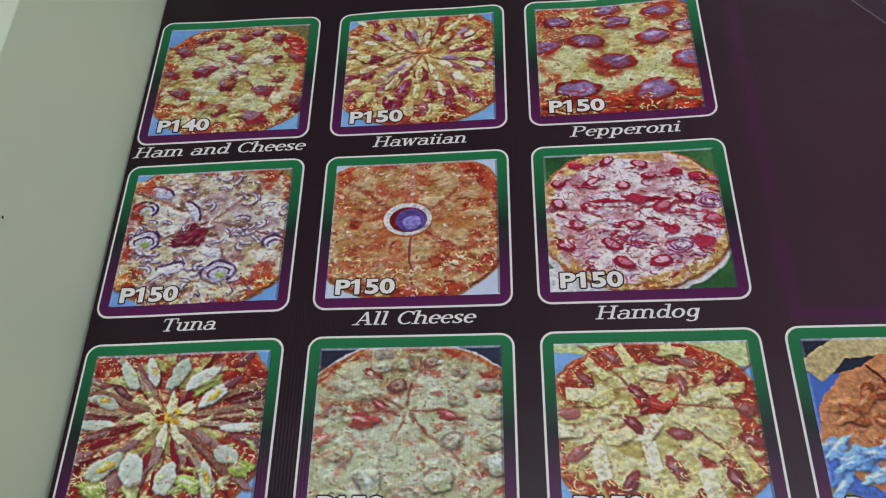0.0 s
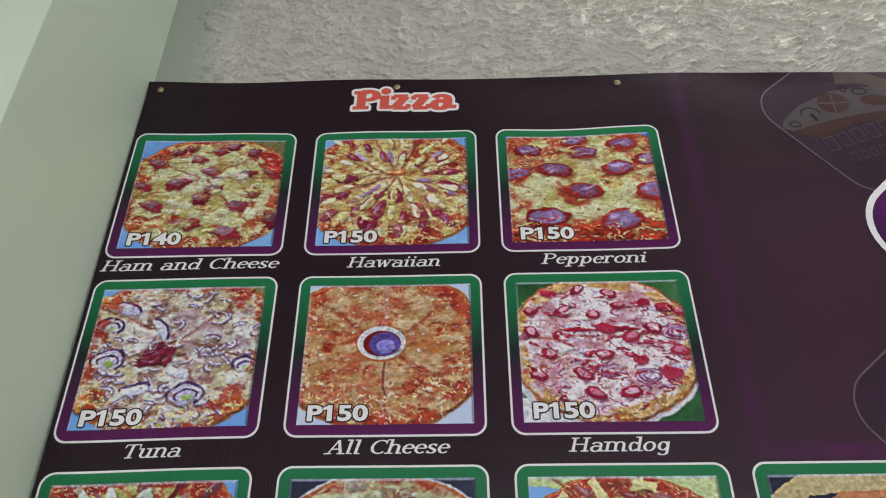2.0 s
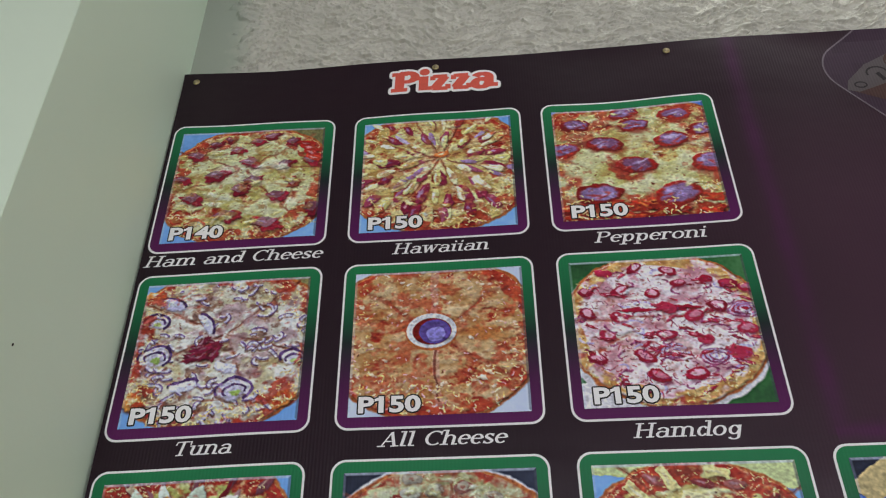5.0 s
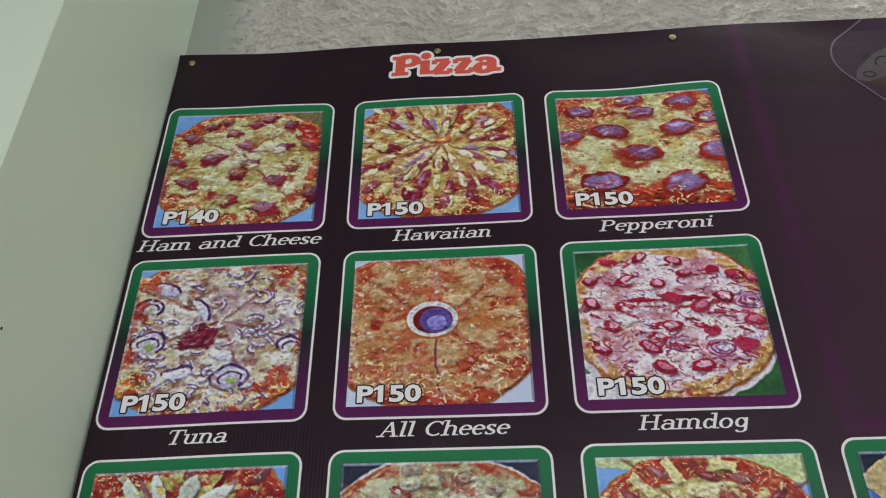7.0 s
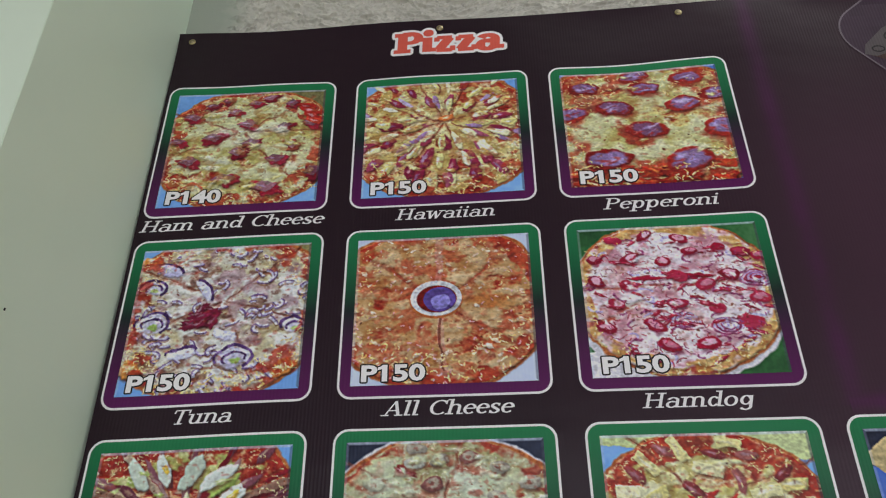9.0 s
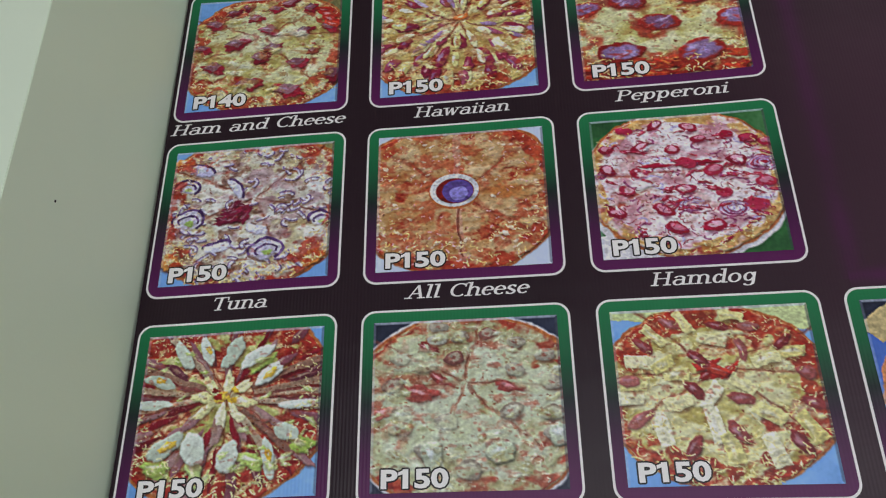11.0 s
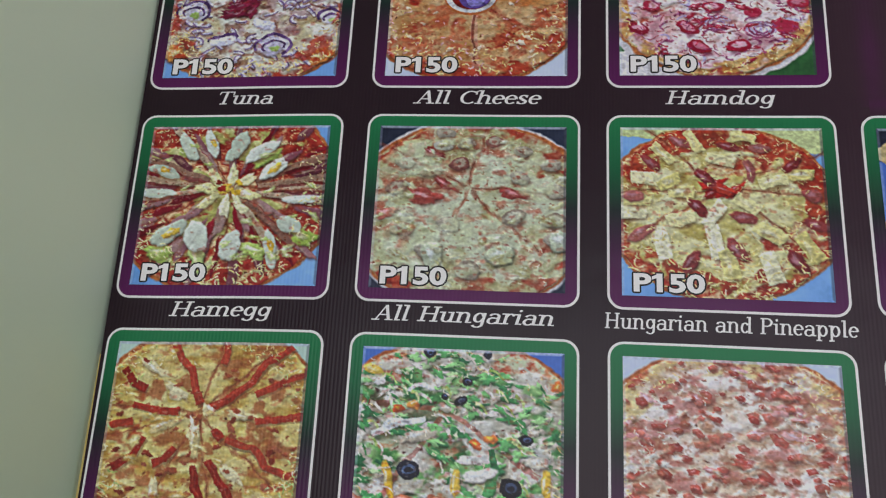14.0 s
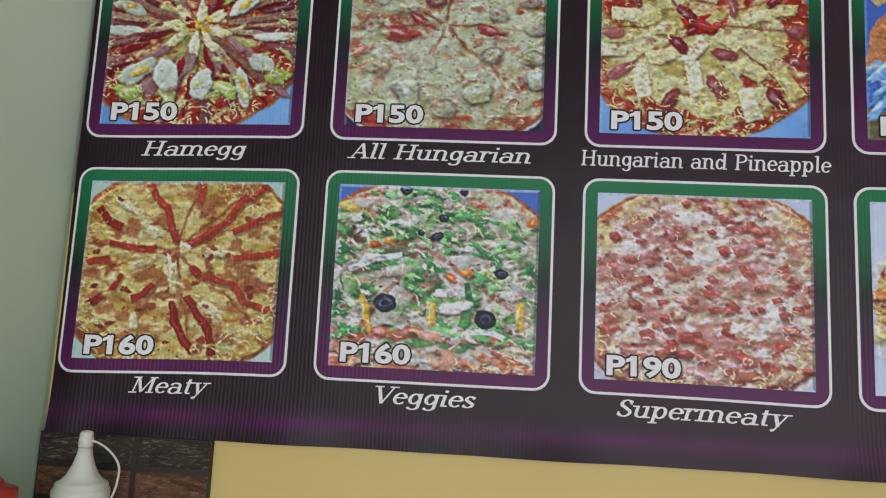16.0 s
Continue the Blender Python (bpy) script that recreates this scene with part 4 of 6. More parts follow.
def tuna(p):
    p.add("table_print", [[(0.6, 0), (1, 0), (1, 0.25), (0.6, 0.08)]], k_olive)
    pale = palette("", (176, 158, 104), (200, 190, 140), (214, 210, 176), (226, 226, 208))
    p.pizza(b_pale, pale, palette("", (214, 212, 186), (230, 232, 222)), 0.78, 0.84, 7)
    p.lumps("", [(0.06, 0.08, 0.06, 0.04, 0), (0.05, 0.83, 0.06, 0.07, 30), (0.9, 0.86, 0.08, 0.05, -20)], k_sauce, k_orange, k_gleam, 8, 0.2)
    p.shreds(240, k_shred, 0.66, 1.0, 0.04)
    p.slices(0.53, 0.39, (-48, 150, 205, 25, 75), k_cut, 0.014)
    p.field(k_mauve, 0.34, 12, 16, 2, -1, 0.85, 0.2, 0.2, 0.7)
    p.field(k_brown, 0.22, 15, 20, 1, -1, 0.85, 0.2, 0.2, 0.7)
    p.lumps("", [(0.41 + rng.uniform(-.07, .07), 0.5 + rng.uniform(-.06, .06), 0.06, 0.024, rng.uniform(-60, 20)) for _ in range(12)], k_reddark, palette("", (104, 14, 44), (142, 32, 60)), k_mauve, 6, 0.35)
    violet = palette("", (62, 32, 78), (92, 60, 106), (128, 100, 140))
    pearl = palette("", (176, 170, 190), (206, 204, 214), (228, 230, 228))
    for k in range(110):
        u, v = p.spot(0.05, 0.92)
        s = rng.uniform(0.03, 0.075) * (0.65 + 0.5 * v)
        a, rot, span = rng.uniform(0, 360), rng.uniform(-60, 60), rng.uniform(60, 150)
        p.add("", ring(u, v + 0.012, s, s * 0.6, 0.024, a, a + span, 9, rot), k_brown, rise=0, alpha=0.45)
        p.add("", ring(u, v, s, s * 0.6, 0.021, a, a + span, 9, rot), pearl, rise=3, alpha=0.8)
        p.add("", ring(u, v, s * 1.14, s * 0.72, 0.009, a, a + span, 9, rot), violet, rise=1.5, alpha=0.75)
    for u, v, s in ((0.13, 0.53, 0.1), (0.62, 0.78, 0.105), (0.93, 0.58, 0.07), (0.1, 0.28, 0.08)):
        p.stamp(u, v, s, s * 0.7, 0, pearl, 0.2, 0.1, 0.3, 0.85)
        p.add("", ring(u, v, s, s * 0.72, 0.018, 150, 420) + ring(u + 0.005, v + 0.01, s * 0.6, s * 0.42, 0.014, 140, 380), violet, rise=2)
        p.stamp(u + 0.01, v + 0.02, s * 0.34, s * 0.24, 0, k_lime, 0.1, 0.2, 0.5)
    p.lumps("", [(u, v, 0.085, 0.036, a) for u, v, a in ((0.32, 0.74, -12), (0.18, 0.16, 25), (0.4, 0.31, 60), (0.55, 0.63, 20))], violet, pearl, k_white, 8, 0.15)
    p.add("", sum((ring(u, v, 0.09, 0.036, 0.016, 180, 350, 9, a) for u, v, a in ((0.32, 0.735, -12), (0.18, 0.155, 25), (0.4, 0.31, 60))), []), violet, rise=1)
    p.field(k_sauce, 0.5, 13, 16, 3, 0.76, 1.0, 0.1, 0.2, 0.75)
    p.shreds(260, k_shred, 0.7, 1.0, 0.04)


def all_cheese(p):
    amber = palette("", (166, 100, 48), (186, 136, 74), (196, 158, 100), (206, 178, 128))
    p.pizza(b_tan, amber, palette("", (200, 164, 104), (214, 190, 140)), 0.74, 0.9, 7)
    p.field(palette("", (160, 44, 26), (186, 76, 44), (196, 104, 62)), 0.34, 13, 17, 2, -1, 1.0, 0.2, 0.2, 0.7)
    p.slices(0.47, 0.45, (2, 40, 218, 318), k_sauce, 0.02)
    p.stamp(0.76, 0.47, 0.16, 0.07, 5, palette("", (176, 104, 44), (196, 132, 62)), 0.05, 0.3, 0.7, 0.8)
    p.add("slice_cut_print", strip([(0.48, 0), (0.48, 0.15), (0.47, 0.32)], 0.05, 0.035) + strip([(0.48, 0.55), (0.49, 0.75), (0.51, 1.0)], 0.03, 0.05), k_pink, 0.3, alpha=0.35)
    p.add("slice_cut_print", ribbon([(0.48, 0.56), (0.48, 0.75), (0.5, 0.92)], 0.016, 0.012), k_cut, 0.3, alpha=0.6)
    p.lumps("", p.scatter(60, 0.02, 0.011, 0.3, 0.95), k_crust, palette("", (206, 170, 130), (224, 204, 170)), None, 7, 0.3)
    p.field(k_sauce, 0.5, 12, 15, 2, 0.84, 1.0, 0.08, 0.2, 0.8)
    p.shreds(240, k_shred, 0.6, 1.0, 0.035)
    p.shreds(120, k_pink, 0.3, 1.0, 0.03)
    p.warp()
    u, v = 0.46, 0.44
    p.add("dip_cup_print", [blob(u, v + 0.014, 0.15, 0.125, 0, 32, 0)], k_crust, 0.1)
    p.add("dip_cup_print", [blob(u, v, 0.145, 0.122, 0, 32, 0)], k_plate, 0.1)
    p.add("dip_print", [blob(u + 0.003, v + 0.005, 0.113, 0.094, 0, 32, 0)], k_sauce, 0.1)
    p.add("dip_print", [blob(u + 0.02, v + 0.008, 0.092, 0.084, 0, 24, 0.02)], palette("dip_ink", (70, 44, 104), (104, 84, 150), scale=40, tone=0.3), 0.1)
    p.add("dip_gloss_print", [blob(u + 0.025, v + 0.025, 0.055, 0.05, -20, 14, 0.08)], palette("dip_gloss_ink", (128, 116, 178), (146, 138, 196), scale=40, tone=0.3), 0.1)


def hamdog(p):
    p.add("plate_print", [blob(0.12, 0.95, 0.3, 0.12, 0, 16, 0)], k_plate, 0.1)
    p.disc(k_plate, 1.05, -0.01, 0.03, "plate_print")
    cream = palette("", (204, 152, 142), (222, 188, 174), (232, 214, 200), (238, 230, 222))
    p.pizza(b_cream, cream, palette("", (232, 216, 206), (242, 236, 232)), 0.9, 0.9, 7)
    gold = palette("", (176, 112, 44), (204, 156, 72), (222, 190, 112))
    p.field(gold, 0.62, 12, 14, 3, 0.84, 1.0, 0.06, 0.2, 0.85)
    p.field(palette("", (170, 90, 100), (196, 130, 136)), 0.3, 11, 17, 2, -1, 0.86, 0.2, 0.25, 0.7)
    p.slices(0.5, 0.42, (0, 180), k_redham, 0.012, alpha=0.5)
    wine = palette("", (104, 16, 58), (138, 42, 84), (158, 86, 122))
    red = palette("", (132, 10, 40), (166, 20, 52), (184, 52, 76))
    blush = palette("", (196, 110, 124), (214, 150, 158), (226, 184, 188))
    for k in range(60):
        u, v = p.spot(0, 0.88)
        s = rng.uniform(0.03, 0.06) * (0.7 + 0.4 * v)
        a = rng.uniform(0, 360)
        p.add("", ring(u, v, s, s * 0.55, 0.013, a, a + rng.uniform(90, 200), 9, rng.uniform(-30, 30)), wine if k % 3 else k_lilac, rise=2, alpha=0.75)
    p.lumps("", [(0.5 + rng.uniform(-.3, .22), 0.365 + rng.uniform(-.012, .015), 0.06, 0.014, rng.uniform(-8, 8)) for _ in range(10)], k_reddark, red, None, 7, 0.3)
    marks = spots("20 9 8 22 37 7 56 9 88 20 27 22 45 25 60 19 76 17 8 38 25 41 66 42 52 36 80 36 17 53 50 54 70 58 93 52 10 68 36 68 86 68 62 80 42 81 97 24 92 38")
    for i, (u, v) in enumerate(marks):
        s = (0.044 + 0.022 * v) * rng.uniform(0.8, 1.15)
        a = rng.uniform(-30, 30)
        p.stamp(u + 0.004, v + 0.016, s * 1.06, s * 0.72, a, palette("", (110, 20, 50), (140, 50, 74)), 0.0, 0.2, 0.5, 0.6)
        p.stamp(u, v, s, s * 0.66, a, red, 0.3, 0.08, 0.14, 1.0, 0.25)
        p.stamp(u + rng.uniform(-.004, .012), v - 0.008, s * 0.68, s * 0.4, a, blush if i % 4 else red, 0.1, 0.12, 0.3, 0.95, 0.2)
    for u, v in ((0.53, 0.66), (0.74, 0.7), (0.94, 0.4)):
        for s in (0.085, 0.06, 0.035):
            p.add("", ring(u, v, s, s * 0.6, 0.012, rng.uniform(0, 90), rng.uniform(260, 420), 12), wine, rise=2, alpha=0.8)
            p.add("", ring(u, v - 0.006, s * 0.86, s * 0.5, 0.01, 0, 330, 12), k_lilac, rise=1, alpha=0.7)
    p.lumps("", p.scatter(60, 0.04, 0.012, 0, 0.88), k_reddark, red, k_pink, 7, 0.3)
    p.melt(20, 0.035, palette("", (196, 130, 130), (210, 160, 156)), cream, k_white, 0, 0.84)
    p.shreds(150, red, 0.0, 0.88, 0.045, 0.007)
    p.shreds(120, wine, 0.0, 0.88, 0.05, 0.006)
    p.shreds(160, k_shred, 0.84, 1.0, 0.035)


def hamegg(p):
    lime = palette("", (140, 132, 62), (176, 178, 90), (204, 206, 138))
    p.pizza(b_red, lime, palette("", (206, 206, 150), (222, 224, 186)), 0.42, 0.8, 9)
    p.field(palette("", (124, 18, 22), (156, 34, 28), (180, 60, 40)), 0.62, 13, 17, 3, 0.74, 1.0, 0.1, 0.2, 0.9)
    p.shreds(300, palette("", (206, 196, 110), (226, 222, 160)), 0.56, 0.96, 0.04)
    mauve = palette("", (94, 38, 48), (126, 70, 76), (150, 106, 104), (168, 140, 122))
    buff = palette("", (130, 92, 72), (164, 138, 104), (186, 172, 136))
    for r0, r1, n, ph in ((0.5, 0.6, 17, 0), (0.34, 0.44, 16, 8), (0.2, 0.27, 11, 3)):
        p.fan("", 0.48, 0.4, n, r0, r1, 0.11, 0.03, k_reddark, mauve, buff, ph, 7)
        p.fan("", 0.48, 0.4, n // 2, r0, r1, 0.09, 0.018, k_reddark, palette("", (104, 12, 26), (140, 26, 38)), None, ph + 9, 8)
    for a in (0, 12, 172, 188, 205, 48, 60, 232, 335, 352):
        t = radians(a)
        q = [(0.48 + r * math.cos(t), 0.4 + r * math.sin(t) * 0.85) for r in (0.14, 0.28, 0.42, 0.56)]
        p.add("", ribbon([(u, v + 0.014) for u, v in q], 0.04, 0.05), k_reddark, rise=0, alpha=0.6)
        p.add("", ribbon(q, 0.03, 0.044), buff, rise=4, alpha=0.9)
        for _ in range(8):
            r = rng.uniform(0.16, 0.55)
            p.stamp(0.48 + r * math.cos(t) + rng.uniform(-.01, .01), 0.4 + r * math.sin(t) * 0.85 + rng.uniform(-.012, .012), 0.006, 0.004, 0, k_speck, 0, 0.3, 0.5)
    p.slices(0.48, 0.4, (-32, 3, 42, 90, 150, 200, 250), k_cut, 0.009)
    p.patches("crumb_print", 80, 0.008, k_speck, 0.1, 1)
    heart = palette("", (196, 190, 104), (216, 212, 140), (232, 230, 184))
    p.lumps("", [(0.46 + 0.12 * math.cos(a), 0.42 + 0.1 * math.sin(a), 0.07, 0.032, math.degrees(a)) for a in (0.2, 0.9, 1.6, 2.5, 3.3, 4.1, 4.9, 5.6)], k_olivedark, heart, k_gleam, 7, 0.2)
    p.lumps("", [(0.46 + rng.uniform(-.04, .07), 0.4 + rng.uniform(-.05, .05), 0.026, 0.014, rng.uniform(-60, 60)) for _ in range(9)], k_crust, k_yolk, None, 6, 0.3)
    p.lumps("", [(0.43, 0.4, 0.02, 0.02, 0), (0.41, 0.36, 0.014, 0.02, 0)], k_reddark, k_sauce, None, 6, 0.3)
    # eggs: middle, long and short half axis, turn, whether the yolk shows
    eggs = ((0.21, 0.13, 0.095, 0.042, 55, 0), (0.34, 0.11, 0.09, 0.032, 70, 1), (0.49, 0.13, 0.1, 0.052, -60, 0), (0.63, 0.16, 0.1, 0.045, -35, 0), (0.09, 0.29, 0.1, 0.03, 18, 1), (0.07, 0.43, 0.11, 0.028, 2, 0), (0.7, 0.28, 0.09, 0.045, -30, 1), (0.88, 0.47, 0.11, 0.026, -3, 0), (0.82, 0.63, 0.075, 0.046, 18, 0), (0.17, 0.68, 0.11, 0.056, -28, 1), (0.32, 0.7, 0.062, 0.1, -10, 0), (0.51, 0.76, 0.055, 0.095, 12, 0), (0.73, 0.78, 0.035, 0.12, -16, 1))
    white = palette("", (176, 188, 158), (198, 206, 178), (214, 220, 198))
    grass = palette("", (150, 172, 70), (176, 196, 100), (196, 208, 136))
    p.lumps("", [(u + du, v + dv, 0.085, 0.05, a) for u, v, du, dv, a in ((0.64, 0.77, 0, 0.02, 10), (0.34, 0.8, 0, 0.03, 80), (0.88, 0.68, 0.02, 0.02, 20), (0.13, 0.8, 0, 0, 0), (0.66, 0.2, 0, 0, -30))], k_olivedark, grass, k_gleam, 9, 0.25)
    for u, v, ru, rv, a, yolk in eggs:
        p.stamp(u + 0.012, v + 0.02, ru * 1.05, rv * 1.1, a, k_brown, 0.0, 0.08, 0.5, 0.6)
        p.stamp(u, v, ru, rv, a, white, 0.5, 0.1, 0.14, 1.0, 0.06)
        p.stamp(u + 0.25 * rv, v + 0.35 * min(ru, rv), ru * 0.8, rv * 0.45, a, palette("", (186, 200, 160), (204, 212, 184)), 0.0, 0.15, 0.7, 0.7, 0.06)
        if yolk:
            p.lumps("", [(u + 0.1 * ru, v - 0.1 * rv, min(ru, rv * 2) * 0.45, rv * 0.5, a)], k_cheese, k_yolk, k_gleam, 8, 0.25)
    p.melt(26, 0.04, k_olivedark, grass, k_gleam, 0.3, 0.9)
    p.shreds(240, palette("", (206, 196, 110), (230, 226, 170)), 0.7, 0.97, 0.04)


def all_hungarian(p):
    sage = palette("", (150, 144, 88), (178, 176, 116), (194, 198, 146), (208, 212, 174))
    p.pizza(b_sage, sage, palette("", (194, 202, 160), (212, 220, 190)), 0.94, 0.84, 6, k_plate)
    rust = palette("", (138, 40, 28), (166, 70, 46), (184, 104, 72))
    p.field(rust, 0.4, 12, 16, 3, 0.72, 1.0, 0.15, 0.22, 0.8)
    p.field(rust, 0.24, 12, 17, 2, -1, 0.85, 0.2, 0.2, 0.6)
    p.shreds(260, palette("", (206, 190, 140), (224, 216, 182)), 0.4, 0.98, 0.035)
    p.slices(0.49, 0.39, (-78, 50, 8, 178, 215, 110), k_cut, 0.012)
    p.lumps("", [(0.26, 0.44, 0.1, 0.05, 15), (0.36, 0.36, 0.075, 0.03, 30), (0.3, 0.17, 0.07, 0.024, 15), (0.73, 0.42, 0.09, 0.024, 10), (0.06, 0.55, 0.07, 0.03, -10)], k_reddark, palette("", (124, 36, 34), (158, 70, 58), (180, 106, 84)), k_pink, 9, 0.25)
    marks = spots("36 4 47 11 62 10 77 15 35 12 44 24 92 24 15 23 29 29 76 32 95 40 11 39 73 56 94 58 15 64 40 61 30 76 66 76 96 70 50 88")
    for i, (u, v) in enumerate(marks):
        ru, rv, a = 0.05 + 0.026 * v, 0.03 + 0.03 * v, rng.uniform(-15, 15)
        p.stamp(u + 0.006, v + 0.024, ru * 1.1, rv, a, k_brown, 0, 0.15, 0.5, 0.6)
        p.stamp(u, v, ru, rv, a, (k_grey, palette("", (120, 70, 60), (150, 104, 84)))[i % 3 == 2], 0.45, 0.08, 0.16)
        p.stamp(u, v - 0.006, ru * 0.7, rv * 0.66, a, palette("", (166, 156, 126), (190, 190, 160)), 0.1, 0.15, 0.4, 0.85)
        p.stamp(u - 0.1 * ru, v, ru * 0.3, rv * 0.26, a, k_sausage, -0.1, 0.3, 0.5, 0.7)
    p.lumps("", [(0.32, 0.8, 0.06, 0.085, 0), (0.67, 0.79, 0.075, 0.07, 0), (0.97, 0.7, 0.06, 0.07, 0)], k_olivedark, palette("", (164, 172, 134), (190, 200, 166)), k_white, 12, 0.12)
    p.field(palette("", (172, 176, 118), (194, 202, 150), (206, 214, 176)), 0.42, 7, 10, 3, -1, 0.85, 0.3, 0.2, 0.7)
    p.melt(46, 0.05, k_olivedark, sage, palette("", (204, 212, 180), (220, 226, 200)), 0, 0.85)


def hungarian_and_pineapple(p):
    p.add("table_print", [[(0, 0), (1, 0), (1, 0.16), (0, 0.05)]], k_lime)
    straw = palette("", (160, 140, 64), (190, 178, 90), (208, 202, 126), (220, 218, 166))
    p.pizza(b_red, straw, palette("", (212, 208, 136), (226, 226, 182)), 0.74, 0.84, 7)
    p.field(k_sauce, 0.55, 12, 15, 3, 0.74, 1.0, 0.1, 0.2, 0.85)
    p.shreds(420, palette("", (214, 196, 110), (230, 222, 158)), 0.5, 1.0, 0.045)
    p.slices(0.52, 0.38, (3, 42, 178, 225, 145, 330), k_cut, 0.01)
    p.lumps("", [(0.5 + rng.uniform(-.08, .08), 0.37 + rng.uniform(-.04, .04), 0.05, 0.024, rng.uniform(-30, 30)) for _ in range(9)], k_reddark, k_pepper, k_pink, 7, 0.35)
    pine = palette("", (204, 194, 108), (222, 216, 142), (236, 234, 186))
    places = (("37 8", 60), ("50 20", 20), ("62 6", 5), ("21 16", 50), ("12 31", 8), ("30 39", 0), ("6 52", 5), ("24 33", -20), ("46 52", -50), ("20 70", 80), ("46 68", 85), ("52 80", 80), ("72 62", 35), ("75 32", -10), ("88 28", 5), ("90 70", 60), ("72 82", 75), ("62 46", 40), ("8 44", 0), ("30 55", -15))
    for text, a in places:
        (u, v), = spots(text)
        ru, rv = (0.06 + 0.03 * v) * rng.uniform(0.9, 1.2), 0.028 + 0.022 * v
        c, s = math.cos(radians(a)), math.sin(radians(a))
        p.stamp(u + 0.006, v + 0.022, ru * 1.1, rv * 1.05, a, k_olivedark, 0, 0.1, 0.5, 0.6)
        p.add("", [[(u + ru * x * c - rv * y * s, v + (ru * x * s + rv * y * c) * 1.1) for x, y in ((-1, -.7), (1, -.95), (.9, .8), (-.9, .95))]], pine, rise=5, alpha=0.92)
        p.stamp(u - 0.1 * ru, v - 0.1 * rv, ru * 0.7, rv * 0.5, a, k_gleam, 0.1, 0.3, 0.8, 0.6)
    saus = (("30 9", 25), ("54 11", 10), ("69 12", 5), ("84 22", -40), ("15 22", 50), ("64 26", 75), ("6 42", 0), ("38 48", 40), ("93 40", 10), ("60 54", 10), ("94 57", 20), ("56 72", 50), ("84 78", 55), ("34 80", -60), ("10 64", -30), ("42 30", 50))
    for text, a in saus:
        (u, v), = spots(text)
        ru, rv = (0.054 + 0.022 * v) * rng.uniform(0.9, 1.15), 0.027 + 0.016 * v
        p.lumps("", [(u, v, ru, rv, a)], k_brown, palette("", (116, 32, 34), (144, 62, 56), (160, 92, 80)), palette("", (160, 108, 110), (186, 146, 146)), 10, 0.1)
    p.shreds(180, palette("", (214, 196, 110), (230, 222, 158)), 0.3, 1.0, 0.045)


def meaty(p):
    straw = palette("", (162, 112, 44), (190, 152, 66), (206, 182, 90), (216, 204, 128))
    p.pizza(b_olive, straw, palette("", (208, 190, 104), (222, 212, 148)), 0.86, 0.9, 7)
    p.field(palette("", (140, 62, 30), (166, 90, 48)), 0.36, 13, 17, 2, -1, 0.98, 0.2, 0.16, 0.7)
    p.slices(0.47, 0.4, (78, 110, 160, 185, 283, 312, 45), palette("", (110, 50, 30), (140, 80, 44)), 0.01, alpha=0.6)
    p.lumps("", [(u, v, 0.08, 0.03, a) for u, v, a in ((0.2, 0.14, 30), (0.33, 0.28, 35), (0.3, 0.46, -20), (0.46, 0.56, 85), (0.68, 0.4, 5), (0.66, 0.72, 45), (0.28, 0.82, 85))], k_olivedark, palette("", (196, 176, 110), (216, 206, 156)), k_gleam, 9, 0.25)
    p.lumps("meat_print", p.scatter(60, 0.024, 0.014, 0, 1), k_crust, palette("", (120, 44, 26), (152, 76, 46), (170, 100, 66)), None, 7, 0.3)
    strips = (((0.29, 0.0), (0.34, 0.1), (0.4, 0.15), (0.43, 0.26), (0.47, 0.35)), ((0.57, 0.0), (0.57, 0.06), (0.56, 0.13)), ((0.92, 0.02), (0.78, 0.12), (0.7, 0.24), (0.6, 0.33), (0.5, 0.38)), ((0.74, 0.3), (0.86, 0.23), (1.02, 0.15)), ((0.76, 0.43), (0.88, 0.42), (1.02, 0.4)), ((0.62, 0.53), (0.75, 0.58), (0.84, 0.67), (1.02, 0.74)), ((0.54, 0.64), (0.6, 0.75), (0.67, 0.85), (0.69, 0.97)), ((0.46, 0.68), (0.49, 0.8), (0.55, 0.9), (0.6, 0.95)), ((0.05, 0.16), (0.1, 0.22), (0.18, 0.26)), ((0.12, 0.35), (0.22, 0.38), (0.36, 0.39)), ((0.2, 0.53), (0.16, 0.63), (0.06, 0.7)), ((0.37, 0.58), (0.32, 0.65), (0.26, 0.67)), ((0.55, 0.48), (0.6, 0.53)), ((0.02, 0.47), (0.13, 0.45)))
    p.add("pepper_shade_print", sum((ribbon([(u + 0.006, v + 0.012) for u, v in s], 0.044, 0.036) for s in strips), []), k_brown, 0.3, alpha=0.45)
    for s in strips:
        p.add("pepper_strip_print", ribbon([(u + rng.uniform(-.005, .005), v) for u, v in s], 0.036, 0.046), palette("roast_pepper_ink", (136, 26, 18), (158, 40, 26), (170, 58, 36)), rise=2.5, alpha=0.92)
    p.add("pepper_gloss_print", sum((ribbon([(u - 0.006, v - 0.006) for u, v in s], 0.009, 0.007) for s in strips[:8]), []), palette("pepper_gloss_ink", (178, 70, 46), (190, 92, 60)), 0.3, alpha=0.4)
    p.lumps("meat_print", [(0.48 + rng.uniform(-.06, .06), 0.42 + rng.uniform(-.06, .1), 0.028, 0.014, rng.uniform(0, 90)) for _ in range(8)], k_crust, k_straw, None, 6, 0.3)
    p.melt(30, 0.05, k_olivedark, straw, k_gleam, 0, 0.95)
    p.shreds(260, k_shred, 0.75, 1.0, 0.05)
    p.shreds(90, k_lime, 0.75, 1.0, 0.05)


